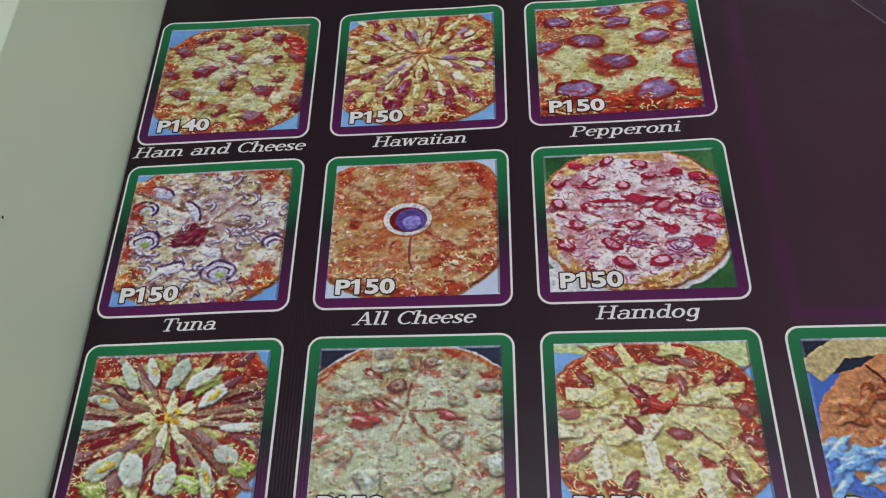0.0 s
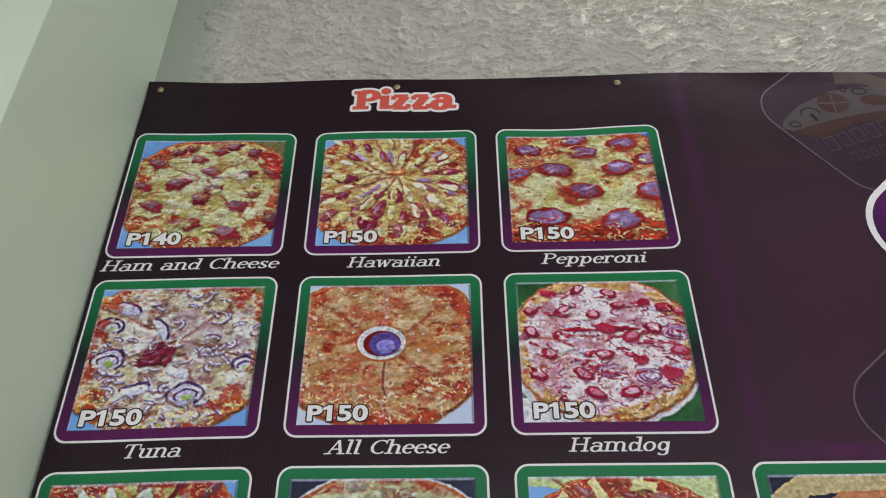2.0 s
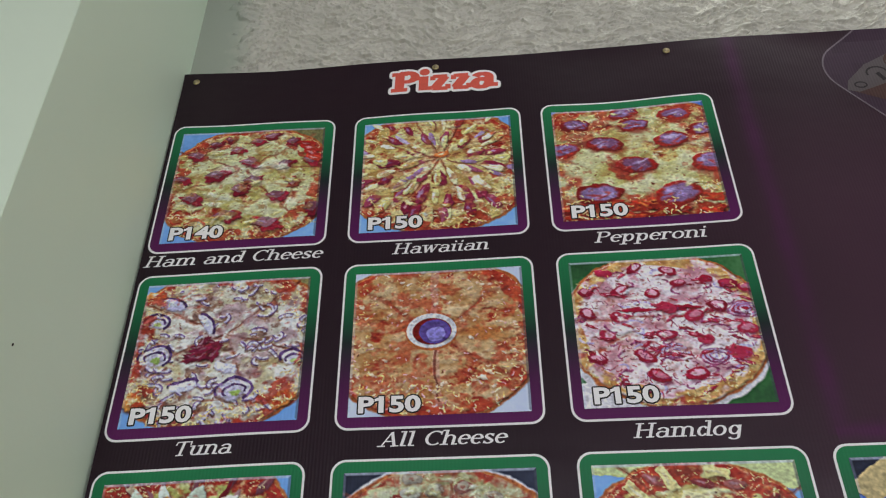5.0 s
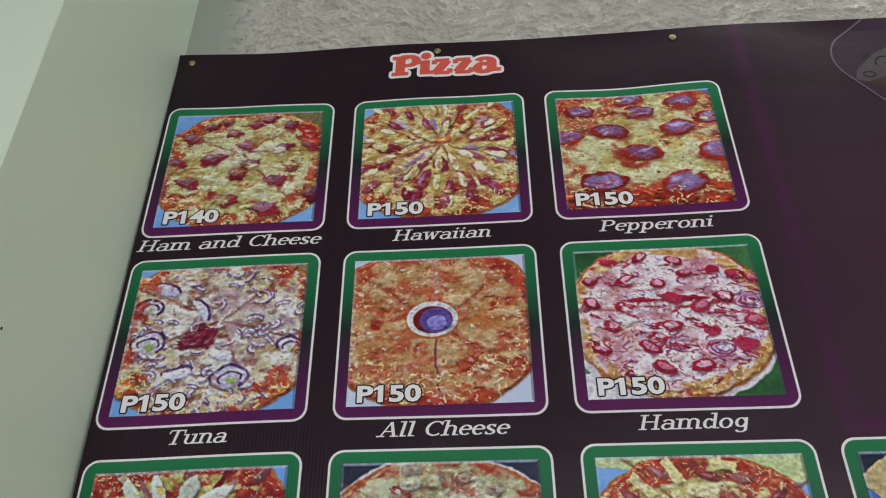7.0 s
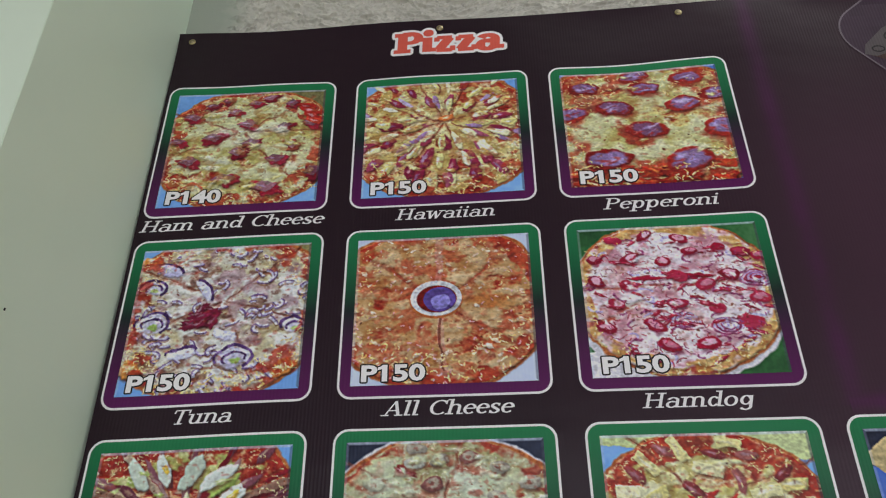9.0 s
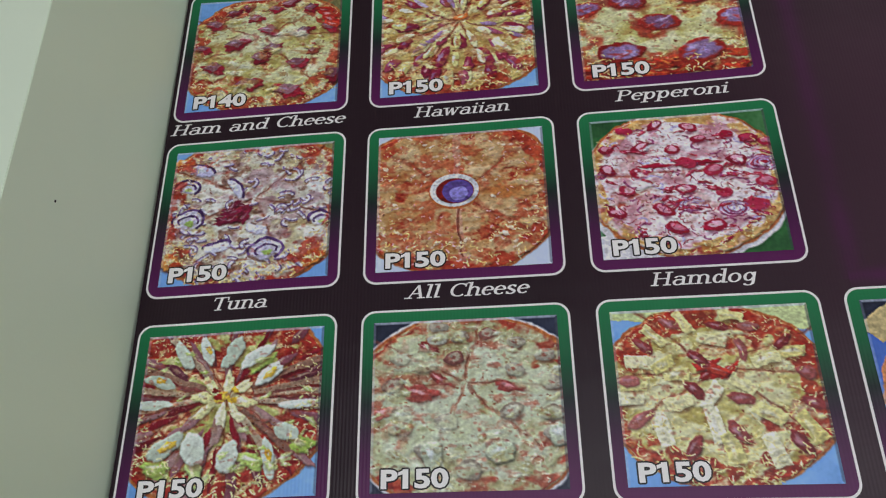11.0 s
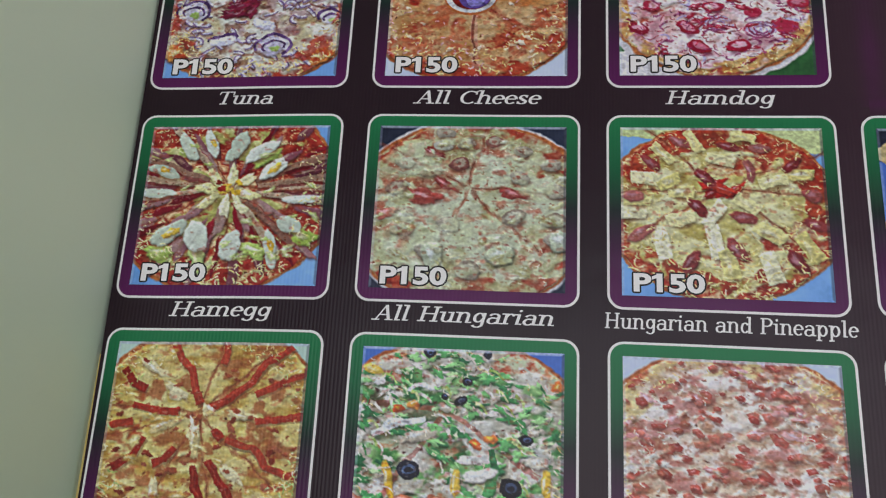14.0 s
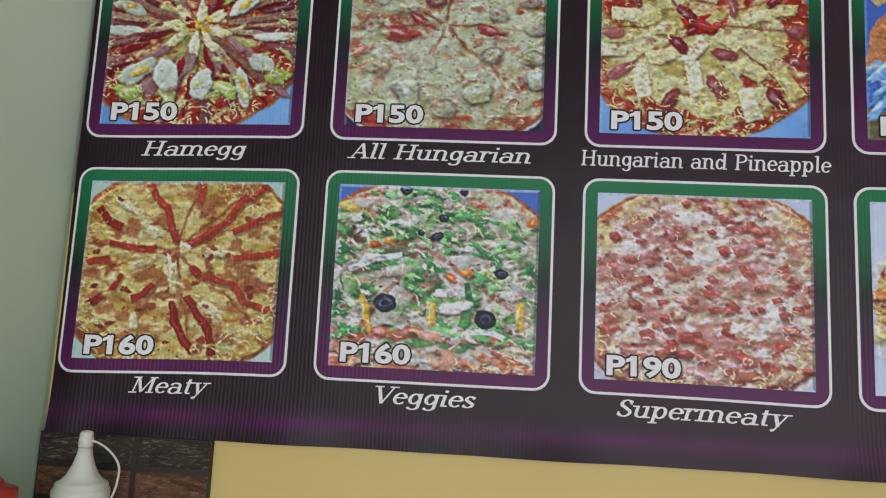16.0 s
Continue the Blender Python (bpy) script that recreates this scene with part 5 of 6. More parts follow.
def veggies(p):
    p.disc(k_crust, 1.03)
    p.disc(ground("pizza_garden", (150, 40, 24), (196, 104, 66), (206, 190, 150), (196, 206, 160), (206, 140, 90), scale=90))
    cream = palette("garden_cream_ink", (176, 166, 136), (204, 200, 174), (224, 222, 206))
    p.field(palette("", (30, 60, 34), (74, 92, 56), (140, 120, 84)), 0.55, 9, 13, 3, -1, 0.8, 0.3, 0.2, 0.8)
    p.field(cream, 0.55, 7, 11, 9, -1, 0.9, 0.2, 0.14, 0.9)
    p.field(palette("", (40, 110, 50), (84, 150, 70), (150, 190, 110)), 0.42, 8, 12, 8, -1, 0.75, 0.3, 0.14, 0.9)
    p.melt(70, 0.07, k_brown, cream, k_white, 0, 0.95)
    p.lumps("sauce_print", [(rng.uniform(0, 1), rng.uniform(0.8, 1.0), 0.08, 0.03, rng.uniform(-25, 25)) for _ in range(26)], k_sauce, palette("rust_ink", (170, 84, 52), (196, 124, 82), (210, 156, 118)), k_pink, 8, 0.3)
    p.cuts(0.43, 0.33, (118, 40, 185), k_sauce, 0.034)
    p.patches("crumb_print", 90, 0.013, k_brown, 0, 1)
    top = [q for q in p.scatter(300, 0.044, 0.02, 0, 0.95, 40) if q[1] < 0.5 or (q[1] < 0.85 and not 0.2 < q[0] < 0.4 and rng.random() < 0.45)]
    deep = palette("leaf_shade_ink", (16, 50, 26), (34, 84, 40))
    p.lumps("green_pepper_print", top[0::3], deep, k_green, None, 8, 0.45)
    p.lumps("onion_print", top[1::6], deep, cream, k_white, 8, 0.3)
    p.lumps("green_pepper_print", top[2::2], deep, k_green, None, 8, 0.45)
    for k in range(3):
        curls = []
        for _ in range(34):
            u, v = p.spot(0, 0.9)
            if v < 0.72:
                a = rng.uniform(-40, 40)
                curls += strip([(u + 0.026 * j * math.cos(radians(a + 16 * j)), v + 0.02 * j * math.sin(radians(a + 28 * j))) for j in range(4)], rng.uniform(0.012, 0.024), 0.008)
        p.add("green_pepper_print" if k != 1 else "onion_print", curls, (k_green, cream, k_lime)[k])
    p.lumps("yellow_pepper_print", [(0.17, 0.7, 0.1, 0.026, 75), (0.49, 0.7, 0.06, 0.026, 90), (0.92, 0.69, 0.08, 0.026, 88), (0.06, 0.12, 0.06, 0.025, 15)], k_crust, k_yolk, k_gleam, 10, 0.1)
    p.lumps("carrot_print", [(u, v, 0.034, 0.024, 10) for u, v in spots("58 50 66 47 20 33 27 31 97 18")], k_crust, k_orange, k_yolk, 8, 0.2)
    p.add("onion_print", ring(0.74, 0.84, 0.12, 0.06, 0.03, 180, 330) + ring(0.3, 0.23, 0.06, 0.03, 0.024, 180, 360) + ring(0.2, 0.46, 0.07, 0.06, 0.03, 180, 300) + strip([(0.08, 0.47), (0.2, 0.42), (0.34, 0.38)], 0.03), k_white, 0.4)
    p.add("green_pepper_print", strip([(0.66, 0.52), (0.67, 0.64), (0.64, 0.77)], 0.03, 0.05) + strip([(0.5, 0.76), (0.58, 0.79), (0.66, 0.82)], 0.03), k_green, 0.4)
    p.lumps("mushroom_print", [(0.6, 0.66, 0.08, 0.04, -10), (0.87, 0.58, 0.05, 0.035, 0), (0.55, 0.58, 0.06, 0.025, 0), (0.3, 0.47, 0.1, 0.03, -15)], k_brown, cream, k_white, 10, 0.15)
    p.shreds(160, k_cream, 0.2, 1.0)
    p.shreds(110, k_shred, 0.7, 1.0)
    olives = ((0.26, 0.65, 0.052), (0.75, 0.71, 0.058), (0.82, 0.47, 0.03), (0.53, 0.17, 0.026), (0.5, 0.28, 0.028), (0.42, 0.26, 0.022), (0.34, 0.03, 0.03), (0.62, 0.03, 0.022))
    p.add("olive_print", [blob(u, v, s, s * 0.9, 0, 18, 0.05) for u, v, s in olives], k_olives, 0.2, each=True)
    p.add("olive_gloss_print", [blob(u + 0.003, v - 0.003, s * 0.55, s * 0.42, -15, 12, 0.08) for u, v, s in olives], palette("olive_gloss_ink", (40, 48, 66), (76, 98, 130), scale=60), 0.2, each=True)
    p.add("olive_hole_print", [blob(u + 0.003, v, s * 0.36, s * 0.25, -15, 10, 0.08) for u, v, s in olives], k_olives, 0.2, each=True)


def supermeaty(p):
    p.disc(k_plate, 1.05, 0, 0.02, "plate_print")
    cream = palette("", (190, 152, 116), (212, 190, 152), (226, 214, 186), (234, 228, 212))
    p.pizza(b_rose, cream, palette("", (228, 218, 194), (240, 236, 226)), 0.82, 0.92, 8)
    p.field(palette("", (196, 168, 80), (216, 196, 120)), 0.5, 9, 12, 2, 0.78, 1.0, 0.1, 0.25, 0.7)
    red = palette("", (146, 44, 34), (174, 74, 58), (194, 110, 88))
    blush = palette("", (186, 116, 104), (206, 150, 138), (220, 180, 168))
    p.field(palette("", (166, 78, 66), (190, 116, 98)), 0.4, 12, 17, 3, -1, 0.98, 0.1, 0.2, 0.7)
    p.lumps("", p.scatter(30, 0.06, 0.024, 0, 0.92, 25), k_crust, blush, palette("", (216, 186, 186), (232, 216, 218)), 9, 0.3)
    for u, v, ru, rv, a in p.scatter(190, 0.032, 0.021, 0, 0.97, 30):
        p.stamp(u + 0.006, v + 0.014, ru * 1.1, rv, a, palette("", (110, 40, 32), (140, 70, 50)), 0, 0.2, 0.5, 0.5)
        p.add("", [[(u - ru, v - 0.5 * rv), (u + 0.2 * ru, v - rv), (u + ru, v - 0.1 * rv), (u + 0.7 * ru, v + 0.9 * rv), (u - 0.7 * ru, v + 0.8 * rv)]], red, rise=3.5, alpha=0.9)
        p.stamp(u - 0.1 * ru, v - 0.4 * rv, ru * 0.5, rv * 0.3, a, blush, 0.1, 0.4, 0.8, 0.6)
    p.melt(60, 0.05, k_crust, cream, k_white, 0, 0.9)
    p.field(palette("", (150, 84, 56), (180, 124, 84)), 0.25, 18, 26, 1, -1, 0.98, 0.2, 0.2, 0.6)
    p.shreds(200, k_cream, 0.5, 1.0, 0.045)
    p.shreds(160, k_shred, 0.78, 1.0, 0.045)


def calzone(p):
    p.add("table_print", [[(0, 0), (1, 0), (1, 0.2), (0, 0.2)]], k_navy)
    p.add("cloth_print", [[(0, 0.62), (1, 0.5), (1, 1), (0, 1)]], k_deep)
    p.add("table_print", [[(0, 0.82), (0.4, 0.95), (0.4, 1), (0, 1)]], k_olive)
    p.add("straw_print", strip([(0.02, 0.2), (0.2, 0.05), (1, 0.03)], 0.16, 0.1), palette("straw_ink", (186, 166, 106), (212, 196, 146)), 0.2)
    crust = ground("baked_crust", (96, 36, 18), (150, 66, 30), (188, 112, 58), (206, 140, 84), (120, 50, 26), scale=70)
    p.add("bread_print", [blob(0.62, 0.5, 0.62, 0.42, 0, 32, 0.04)], crust, 0.2)
    p.lumps("bread_fold_print", p.scatter(46, 0.07, 0.04, 0.1, 0.95), k_cut, k_crust, palette("pale_crust_ink", (196, 140, 92), (216, 178, 134)), 10, 0.2)
    p.add("slice_cut_print", strip([(0.3, 0.16), (0.36, 0.24), (0.4, 0.36)], 0.014) + strip([(0.9, 0.1), (0.94, 0.2)], 0.014), k_cut, 0.2)
    p.lumps("cloth_print", [(0.25 + rng.uniform(-.2, .3), 0.75 + rng.uniform(-.18, .15), 0.08, 0.03, rng.uniform(-60, 10)) for _ in range(24)], k_deep, k_blue, k_white, 8, 0.3)
    p.lumps("filling_print", [(0.45 + rng.uniform(-.1, .2), 0.72 + rng.uniform(-.1, .1), 0.05, 0.035, 0) for _ in range(8)], k_cut, k_crust, k_orange, 8, 0.3)


def pasta(p):
    p.disc(k_plate, 1.08, 0, 0, "plate_print")
    p.disc(b_gold)
    p.melt(60, 0.08, k_olivedark, k_cheese, k_gleam, 0, 1)
    p.lumps("crust_print", p.scatter(40, 0.05, 0.03, 0.6, 1), k_cut, k_crust, k_orange, 8, 0.3)
    p.lumps("meat_print", p.scatter(46, 0.03, 0.02, 0, 1), k_brown, k_sausage, k_pink, 8, 0.3)
    p.patches("crumb_print", 130, 0.012, k_speck, 0, 1)
    p.shreds(320, k_shred, 0.2, 1)


# name, price, place of the caption's middle, its width, ground ink, ellipse of the pizza, picture
MENU = [
    [("Ham and Cheese", "P140", -0.0005, 0.235, k_blue, (0.51, 0.51, 0.6, 0.53), ham_and_cheese), ("Hawaiian", "P150", 0.0028, 0.124, k_blue, (0.5, 0.47, 0.63, 0.56), hawaiian), ("Pepperoni", "P150", 0.0011, 0.139, k_deep, (0.48, 0.52, 0.74, 0.62), pepperoni)],
    [("Tuna", "P150", 0.0005, 0.065, k_blue, (0.5, 0.47, 0.63, 0.58), tuna), ("All Cheese", "P150", 0.0033, 0.145, k_pale, (0.47, 0.47, 0.63, 0.57), all_cheese), ("Hamdog", "P150", 0.0021, 0.115, k_lawn, (0.5, 0.48, 0.56, 0.52), hamdog)],
    [("Hamegg", "P150", 0.0015, 0.113, k_blue, (0.45, 0.44, 0.62, 0.6), hamegg), ("All Hungarian", "P150", -0.0027, 0.191, k_navy, (0.5, 0.54, 0.64, 0.56), all_hungarian), ("Hungarian and Pineapple", "P150", 0.0006, 0.244, k_blue, (0.49, 0.5, 0.57, 0.52), hungarian_and_pineapple), ("", "P", 0, 0, k_deep, (0.62, 0.5, 0.55, 0.36), calzone)],
    [("Meaty", "P160", 0.0005, 0.085, k_mint, (0.5, 0.5, 0.63, 0.59), meaty), ("Veggies", "P160", -0.0037, 0.101, k_deep, (0.48, 0.56, 0.68, 0.62), veggies), ("Supermeaty", "P190", 0.0006, 0.164, k_pale, (0.5, 0.52, 0.65, 0.58), supermeaty), ("", "P", 0, 0, k_pale, (0.6, 0.55, 0.6, 0.5), pasta)],
]

for r, row in enumerate(MENU):
    for c, (words, price, shift, width, back, ellipse, picture) in enumerate(row):
        x0 = X1 + CP * c - (0.004 if c == 3 else 0)
        z1 = Z1 - RP * r
        x1, z0 = x0 + TW, z1 - TH
        tile = printed("menu_tile", [rounded(x0, z0, x1, z1, 0.016)], 1, m_white, banner, "rounded white-edged picture frame fading from green to purple", 0.008)
        b = 0.0026
        printed("tile_frame", [rounded(x0 + b, z0 + b, x1 - b, z1 - b, 0.0137)], 2, m_tile, tile, cell=0.008)
        g = 0.0148
        px0, pz0, px1, pz1 = x0 + g, z0 + g, x1 - g, z1 - g
        p = Photo(back, ellipse)
        picture(p)
        if picture is not all_cheese:
            p.warp()
        e = 0.016
        p.add("", [[(0, 0), (1, 0), (1 - e, e), (e, e)]], k_shine, rise=0, alpha=0.6)
        p.add("", [[(1, 0), (1, 1), (1 - e, 1 - e), (1 - e, e)]], k_dim, rise=0, alpha=0.45)
        p.add("", [[(0, 0), (e, e), (e, 1 - e), (0, 1)]], k_shine, rise=0, alpha=0.3)
        lay_photo(p.developed(), px0, pz0, px1, pz1, 3, tile)
        top = 4
        if words:
            fitted("price_shadow", price, px0 + 0.0475, pz0 + 0.0052, 0.0715, 0.0182, top, m_black, tile, 0.0009, 0.0017)
            fitted("price", price, px0 + 0.0475, pz0 + 0.0052, 0.0715, 0.0182, top + 1.5, m_white, tile, 0.0009)
            penned("caption", words, (x0 + x1) / 2 + shift, z0 - 0.0197, width, 0.0162, 2, m_text, banner, *((0.14, 0.07, 0.09, 0.06) if "Pine" in words else (0.145, 0.075, 0.12, 0.22)))
        else:
            fitted("price_shadow", price, px0 + 0.02, pz0 + 0.0052, 0.0155, 0.0182, top, m_black, tile, 0.0009, 0.0017)
            fitted("price", price, px0 + 0.02, pz0 + 0.0052, 0.0155, 0.0182, top + 1.5, m_white, tile, 0.0009)

penned("heading_edge", "Pizza", 0.4540, 2.3415, 0.158, 0.0385, 2, m_white, banner, 0.3, 0.17, 0.11, 0.03, 0.0042, 1.06)
penned("heading", "Pizza", 0.4540, 2.3415, 0.158, 0.0385, 3.5, m_red, banner, 0.3, 0.17, 0.11, 0.03, 0.0, 1.06)


# ---- the shop's sign, printed large and faint beside the menu ----


def diamond(cx, cz, half, turn, r, n=10):
    """A square with rounded corners, stood on its corner."""
    c, s = math.cos(radians(turn)), math.sin(radians(turn))
    return [(cx + c * x - s * y, cz + s * x + c * y) for x, y in rounded(-half, -half, half, half, r, n)]


def outline(pts, w):
    q = strip(pts + pts[:2], w)
    return [clip(a[::-1], (BX0, BZ0), (BX1, BZ1 - 0.001)) for a in q]


def lies(polys):
    out = []
    for q in polys:
        q = clip(list(q), (BX0, BZ0), (BX1, BZ1 - 0.001))
        if len(q) > 2:
            area = sum(q[k - 1][0] * q[k][1] - q[k][0] * q[k - 1][1] for k in range(len(q)))
            out.append(q if area > 0 else q[::-1])
    return out


m_line = ink("faint_line_ink", (0.15, 0.12, 0.145), 0.05)
m_letter = ink("faint_letter_ink", (0.075, 0.058, 0.072), 0.1)
m_plum = ink("plum_ink", (0.042, 0.021, 0.040), 0.1, 12)
m_violet = Nodes("violet_ink")
m_violet = vinyl(m_violet, m_violet.ramp(m_violet.noise(9, 2), (0.35, (0.035, 0.008, 0.045)), (0.7, (0.11, 0.012, 0.13))))
m_faint_crust = ink("faint_crust_ink", (0.085, 0.066, 0.06), 0.1, 60)
m_faint_cheese = ink("faint_cheese_ink", (0.085, 0.07, 0.075), 0.1, 60)
m_faint_sauce = ink("faint_sauce_ink", (0.062, 0.028, 0.025), 0.1, 60)
m_faint_dark = ink("faint_dark_ink", (0.02, 0.014, 0.018), 0.1)


def faint_sign(dx, dz, bars):
    """A faint mark: a thin rounded square with a slice of pizza and two rows of plain bars."""
    sign = printed("faint_sign", lies([diamond(1.118 + dx, 2.318 + dz, 0.117, 38, 0.05)]), 1, m_plum, banner, "faint outlined sign with a slice of pizza")
    printed("sign_outline", lies(outline(diamond(1.118 + dx, 2.318 + dz, 0.117, 38, 0.05), 0.0024)), 2, m_line, sign)

    def put(name, polys, layer, mat):
        printed(name, lies([[(x + dx, zz + dz) for x, zz in q] for q in polys]), layer, mat, sign)
    put("slice_sauce", [[(1.0, 2.287), (1.04, 2.268), (1.1, 2.296), (1.19, 2.308), (1.235, 2.33), (1.2, 2.36), (1.09, 2.35)]], 2.4, m_faint_sauce)
    put("slice_cheese", [[(0.995, 2.288), (1.01, 2.284), (1.06, 2.302), (1.12, 2.315), (1.21, 2.33), (1.15, 2.37), (1.085, 2.362), (1.03, 2.335), (1.0, 2.305)]], 2.8, m_faint_cheese)
    put("slice_crust", strip([(1.097, 2.39), (1.14, 2.388), (1.19, 2.362), (1.235, 2.338)], 0.026), 3.2, m_faint_crust)
    put("slice_topping", [[(1.082 + 0.024 * math.cos(a), 2.338 + 0.02 * math.sin(a)) for a in [k * math.tau / 18 for k in range(18)]]], 3.4, m_faint_sauce)
    put("slice_topping", [[(1.147 + 0.024 * math.cos(a), 2.342 + 0.011 * math.sin(a)) for a in [k * math.tau / 14 for k in range(14)]]], 3.4, m_faint_sauce)
    put("slice_topping", strip([(1.06, 2.338), (1.104, 2.338)], 0.003), 3.7, m_faint_cheese)
    put("slice_topping", strip([(1.082, 2.32), (1.082, 2.356)], 0.003), 3.9, m_faint_cheese)
    for curl in (ring(1.015, 2.297, 0.008, 0.005, 0.0022), ring(1.043, 2.318, 0.014, 0.011, 0.0025, 0, 200), ring(1.128, 2.36, 0.011, 0.006, 0.0025), ring(1.104, 2.366, 0.005, 0.006, 0.0022), strip([(1.043, 2.318), (1.05, 2.304)], 0.006)):
        put("slice_topping", curl, 3.7, m_faint_dark)
    for k in range(6 if bars else 0):
        put("sign_bar", strip([(1.05 + 0.022 * k, 2.257 + 0.0075 * k), (1.066 + 0.022 * k, 2.262 + 0.0075 * k)], 0.026), 3, m_letter)
        put("sign_bar", strip([(1.0515 + 0.022 * k, 2.2575 + 0.0075 * k), (1.0645 + 0.022 * k, 2.2615 + 0.0075 * k)], 0.022), 3.4, m_plum)
    for k in range(5 if bars else 0):
        put("sign_bar", strip([(1.08 + 0.015 * k, 2.234 + 0.004 * k), (1.09 + 0.015 * k, 2.2365 + 0.004 * k)], 0.016), 3, m_letter)
        put("sign_bar", strip([(1.0812 + 0.015 * k, 2.2343 + 0.004 * k), (1.0888 + 0.015 * k, 2.2362 + 0.004 * k)], 0.0125), 3.4, m_plum)


faint_sign(0.017, 0.002, True)
faint_sign(0.016, -0.466, True)
big = diamond(1.328, 2.107, 0.192, 42, 0.075)
shop_sign = printed("shop_sign", lies([big]), 4, m_violet, banner, "large white-edged violet sign")
printed("sign_outline", lies(outline(big, 0.009)), 4.8, m_white, shop_sign)
printed("sign_disc", lies([[(1.244 + 0.085 * math.cos(k * math.tau / 40), 2.06 + 0.085 * math.sin(k * math.tau / 40)) for k in range(40)]]), 5, ink("sign_orange_ink", (0.75, 0.3, 0.12), 0.1), shop_sign)
printed("sign_disc", lies([[(1.244 + 0.075 * math.cos(k * math.tau / 40), 2.06 + 0.075 * math.sin(k * math.tau / 40)) for k in range(40)]]), 5.6, m_red, shop_sign)

# ---- eyelets that hold the banner ----
m_brass = Nodes("eyelet_brass")
m_brass = m_brass.done(m_brass.mix(m_brass.noise(400, 3), (0.42, 0.33, 0.16), (0.62, 0.52, 0.3)), 0.35, 1.0)
m_nail = Nodes("nail_steel")
m_nail = m_nail.done(m_nail.mix(m_nail.noise(600, 3), (0.30, 0.25, 0.15), (0.45, 0.39, 0.25)), 0.45, 0.8)
for ex, ez in ((0.0755, 2.386), (0.4415, 2.387), (0.781, 2.386), (1.33, 2.387), (1.7, 2.387)):
    bm = bmesh.new()
    prof = [(0.0026, 0.0), (0.0028, 0.0012), (0.0038, 0.0016), (0.0048, 0.001), (0.0051, 0.0)]
    rows = [[bm.verts.new((ex + rr * math.cos(k * math.tau / 18), 0.0075 - bend(ex, ez) - 0.0004 - h, ez + rr * math.sin(k * math.tau / 18))) for k in range(18)] for rr, h in prof]
    for a, b in zip(rows, rows[1:]):
        for k in range(18):
            bm.faces.new((a[k - 1], a[k], b[k], b[k - 1]))
    bmesh.ops.recalc_face_normals(bm, faces=bm.faces)
    eyelet = part("eyelet", bm, m_brass, banner, "small brass eyelet", True)
    bm = bmesh.new()
    bmesh.ops.create_uvsphere(bm, u_segments=14, v_segments=8, radius=0.0036, matrix=Matrix.Translation((ex, 0.0075 - bend(ex, ez) - 0.0012, ez)) @ Matrix.Diagonal((1, 0.55, 1, 1)))
    part("nail_head", bm, m_nail, eyelet, "dull steel nail head", True)

# ---- rough plaster above the banner ----
SX0, SX1, SZ0, SZ1, SC = 0.035, 1.5, 2.394, 2.64, 0.0016


def crests(x, y, seed):
    """Thin raised lines between the cells of a noise."""
    return max(0.0, 1 - 5.0 * abs(noise.noise(Vector((x, y, seed)))))


def plaster(x, zz):
    """Height of the trowelled plaster: a crackle of torn crests that run along the wall, crossed and wild towards the corner."""
    wild = max(0.0, min(1.0, (0.62 - x) / 0.42))
    turn = (0.08 + 0.45 * wild) * noise.noise(Vector((x * 7, zz * 8, 3)))
    c, s = math.cos(turn), math.sin(turn)
    a, b = c * (x - 0.3) + s * (zz - 2.5), -s * (x - 0.3) + c * (zz - 2.5)
    a += 0.006 * noise.noise(Vector((x * 60, zz * 90, 8)))
    b += 0.005 * noise.noise(Vector((x * 48, zz * 70, 9))) + 0.0012 * noise.noise(Vector((x * 210, zz * 210, 10)))
    h = 0
    for fx, fz, amp, seed in ((28, 112, 1.0, 1), (50 + 40 * wild, 180 - 60 * wild, 0.8, 12), (110, 260, 0.4, 23)):
        grow = max(0.0, min(1.0, 0.7 + 1.7 * noise.noise(Vector((a * fx * 0.9 + 7, b * fz * 0.5, seed + 5)))))
        h += amp * grow * crests(a * fx, b * fz, seed) ** 1.2
    edge = 0.128 + 0.03 * noise.noise(Vector((zz * 22, 1, 7))) - 0.14 * (zz - 2.45) + 0.03 * noise.noise(Vector((x * 45, zz * 70, 2)))
    fade = max(0.0, min(1.0, (x - edge) / 0.02))
    return 0.0008 + fade * max(0.4, min(1.0, (zz - 2.4) / 0.03)) * (0.0082 * min(h, 1.3) + 0.0010 * noise.noise(Vector((x * 240, zz * 330, 5))) + 0.001 * noise.noise(Vector((x * 9, zz * 12, 1))) + 0.0012)


def plaster_point(x, zz):
    """The crests hang over a little, as torn plaster does."""
    h = plaster(x, zz)
    return (x, WALL + 0.001 - h, zz - 0.3 * h)


SV = 0.00105
nx, nz = int((SX1 - SX0) / SC), int((SZ1 - SZ0) / SV)
verts = [plaster_point(SX0 + SC * i, SZ0 + SV * j) for j in range(nz + 1) for i in range(nx + 1)]
faces = [(j * (nx + 1) + i, j * (nx + 1) + i + 1, (j + 1) * (nx + 1) + i + 1, (j + 1) * (nx + 1) + i) for j in range(nz) for i in range(nx)]
tagged(link("wall_plaster", verts, faces, m_stucco, smooth=True), "rough trowelled grey-cream plaster above the banner", "plaster", kind="structure")

# ---- below the banner ----
tagged(box("counter", (PX + 0.002, -0.34, 0.0), (1.75, -0.0015, 1.07), m_room, bevel=0.004), "plain counter under the menu banner", "counter", kind="structure")

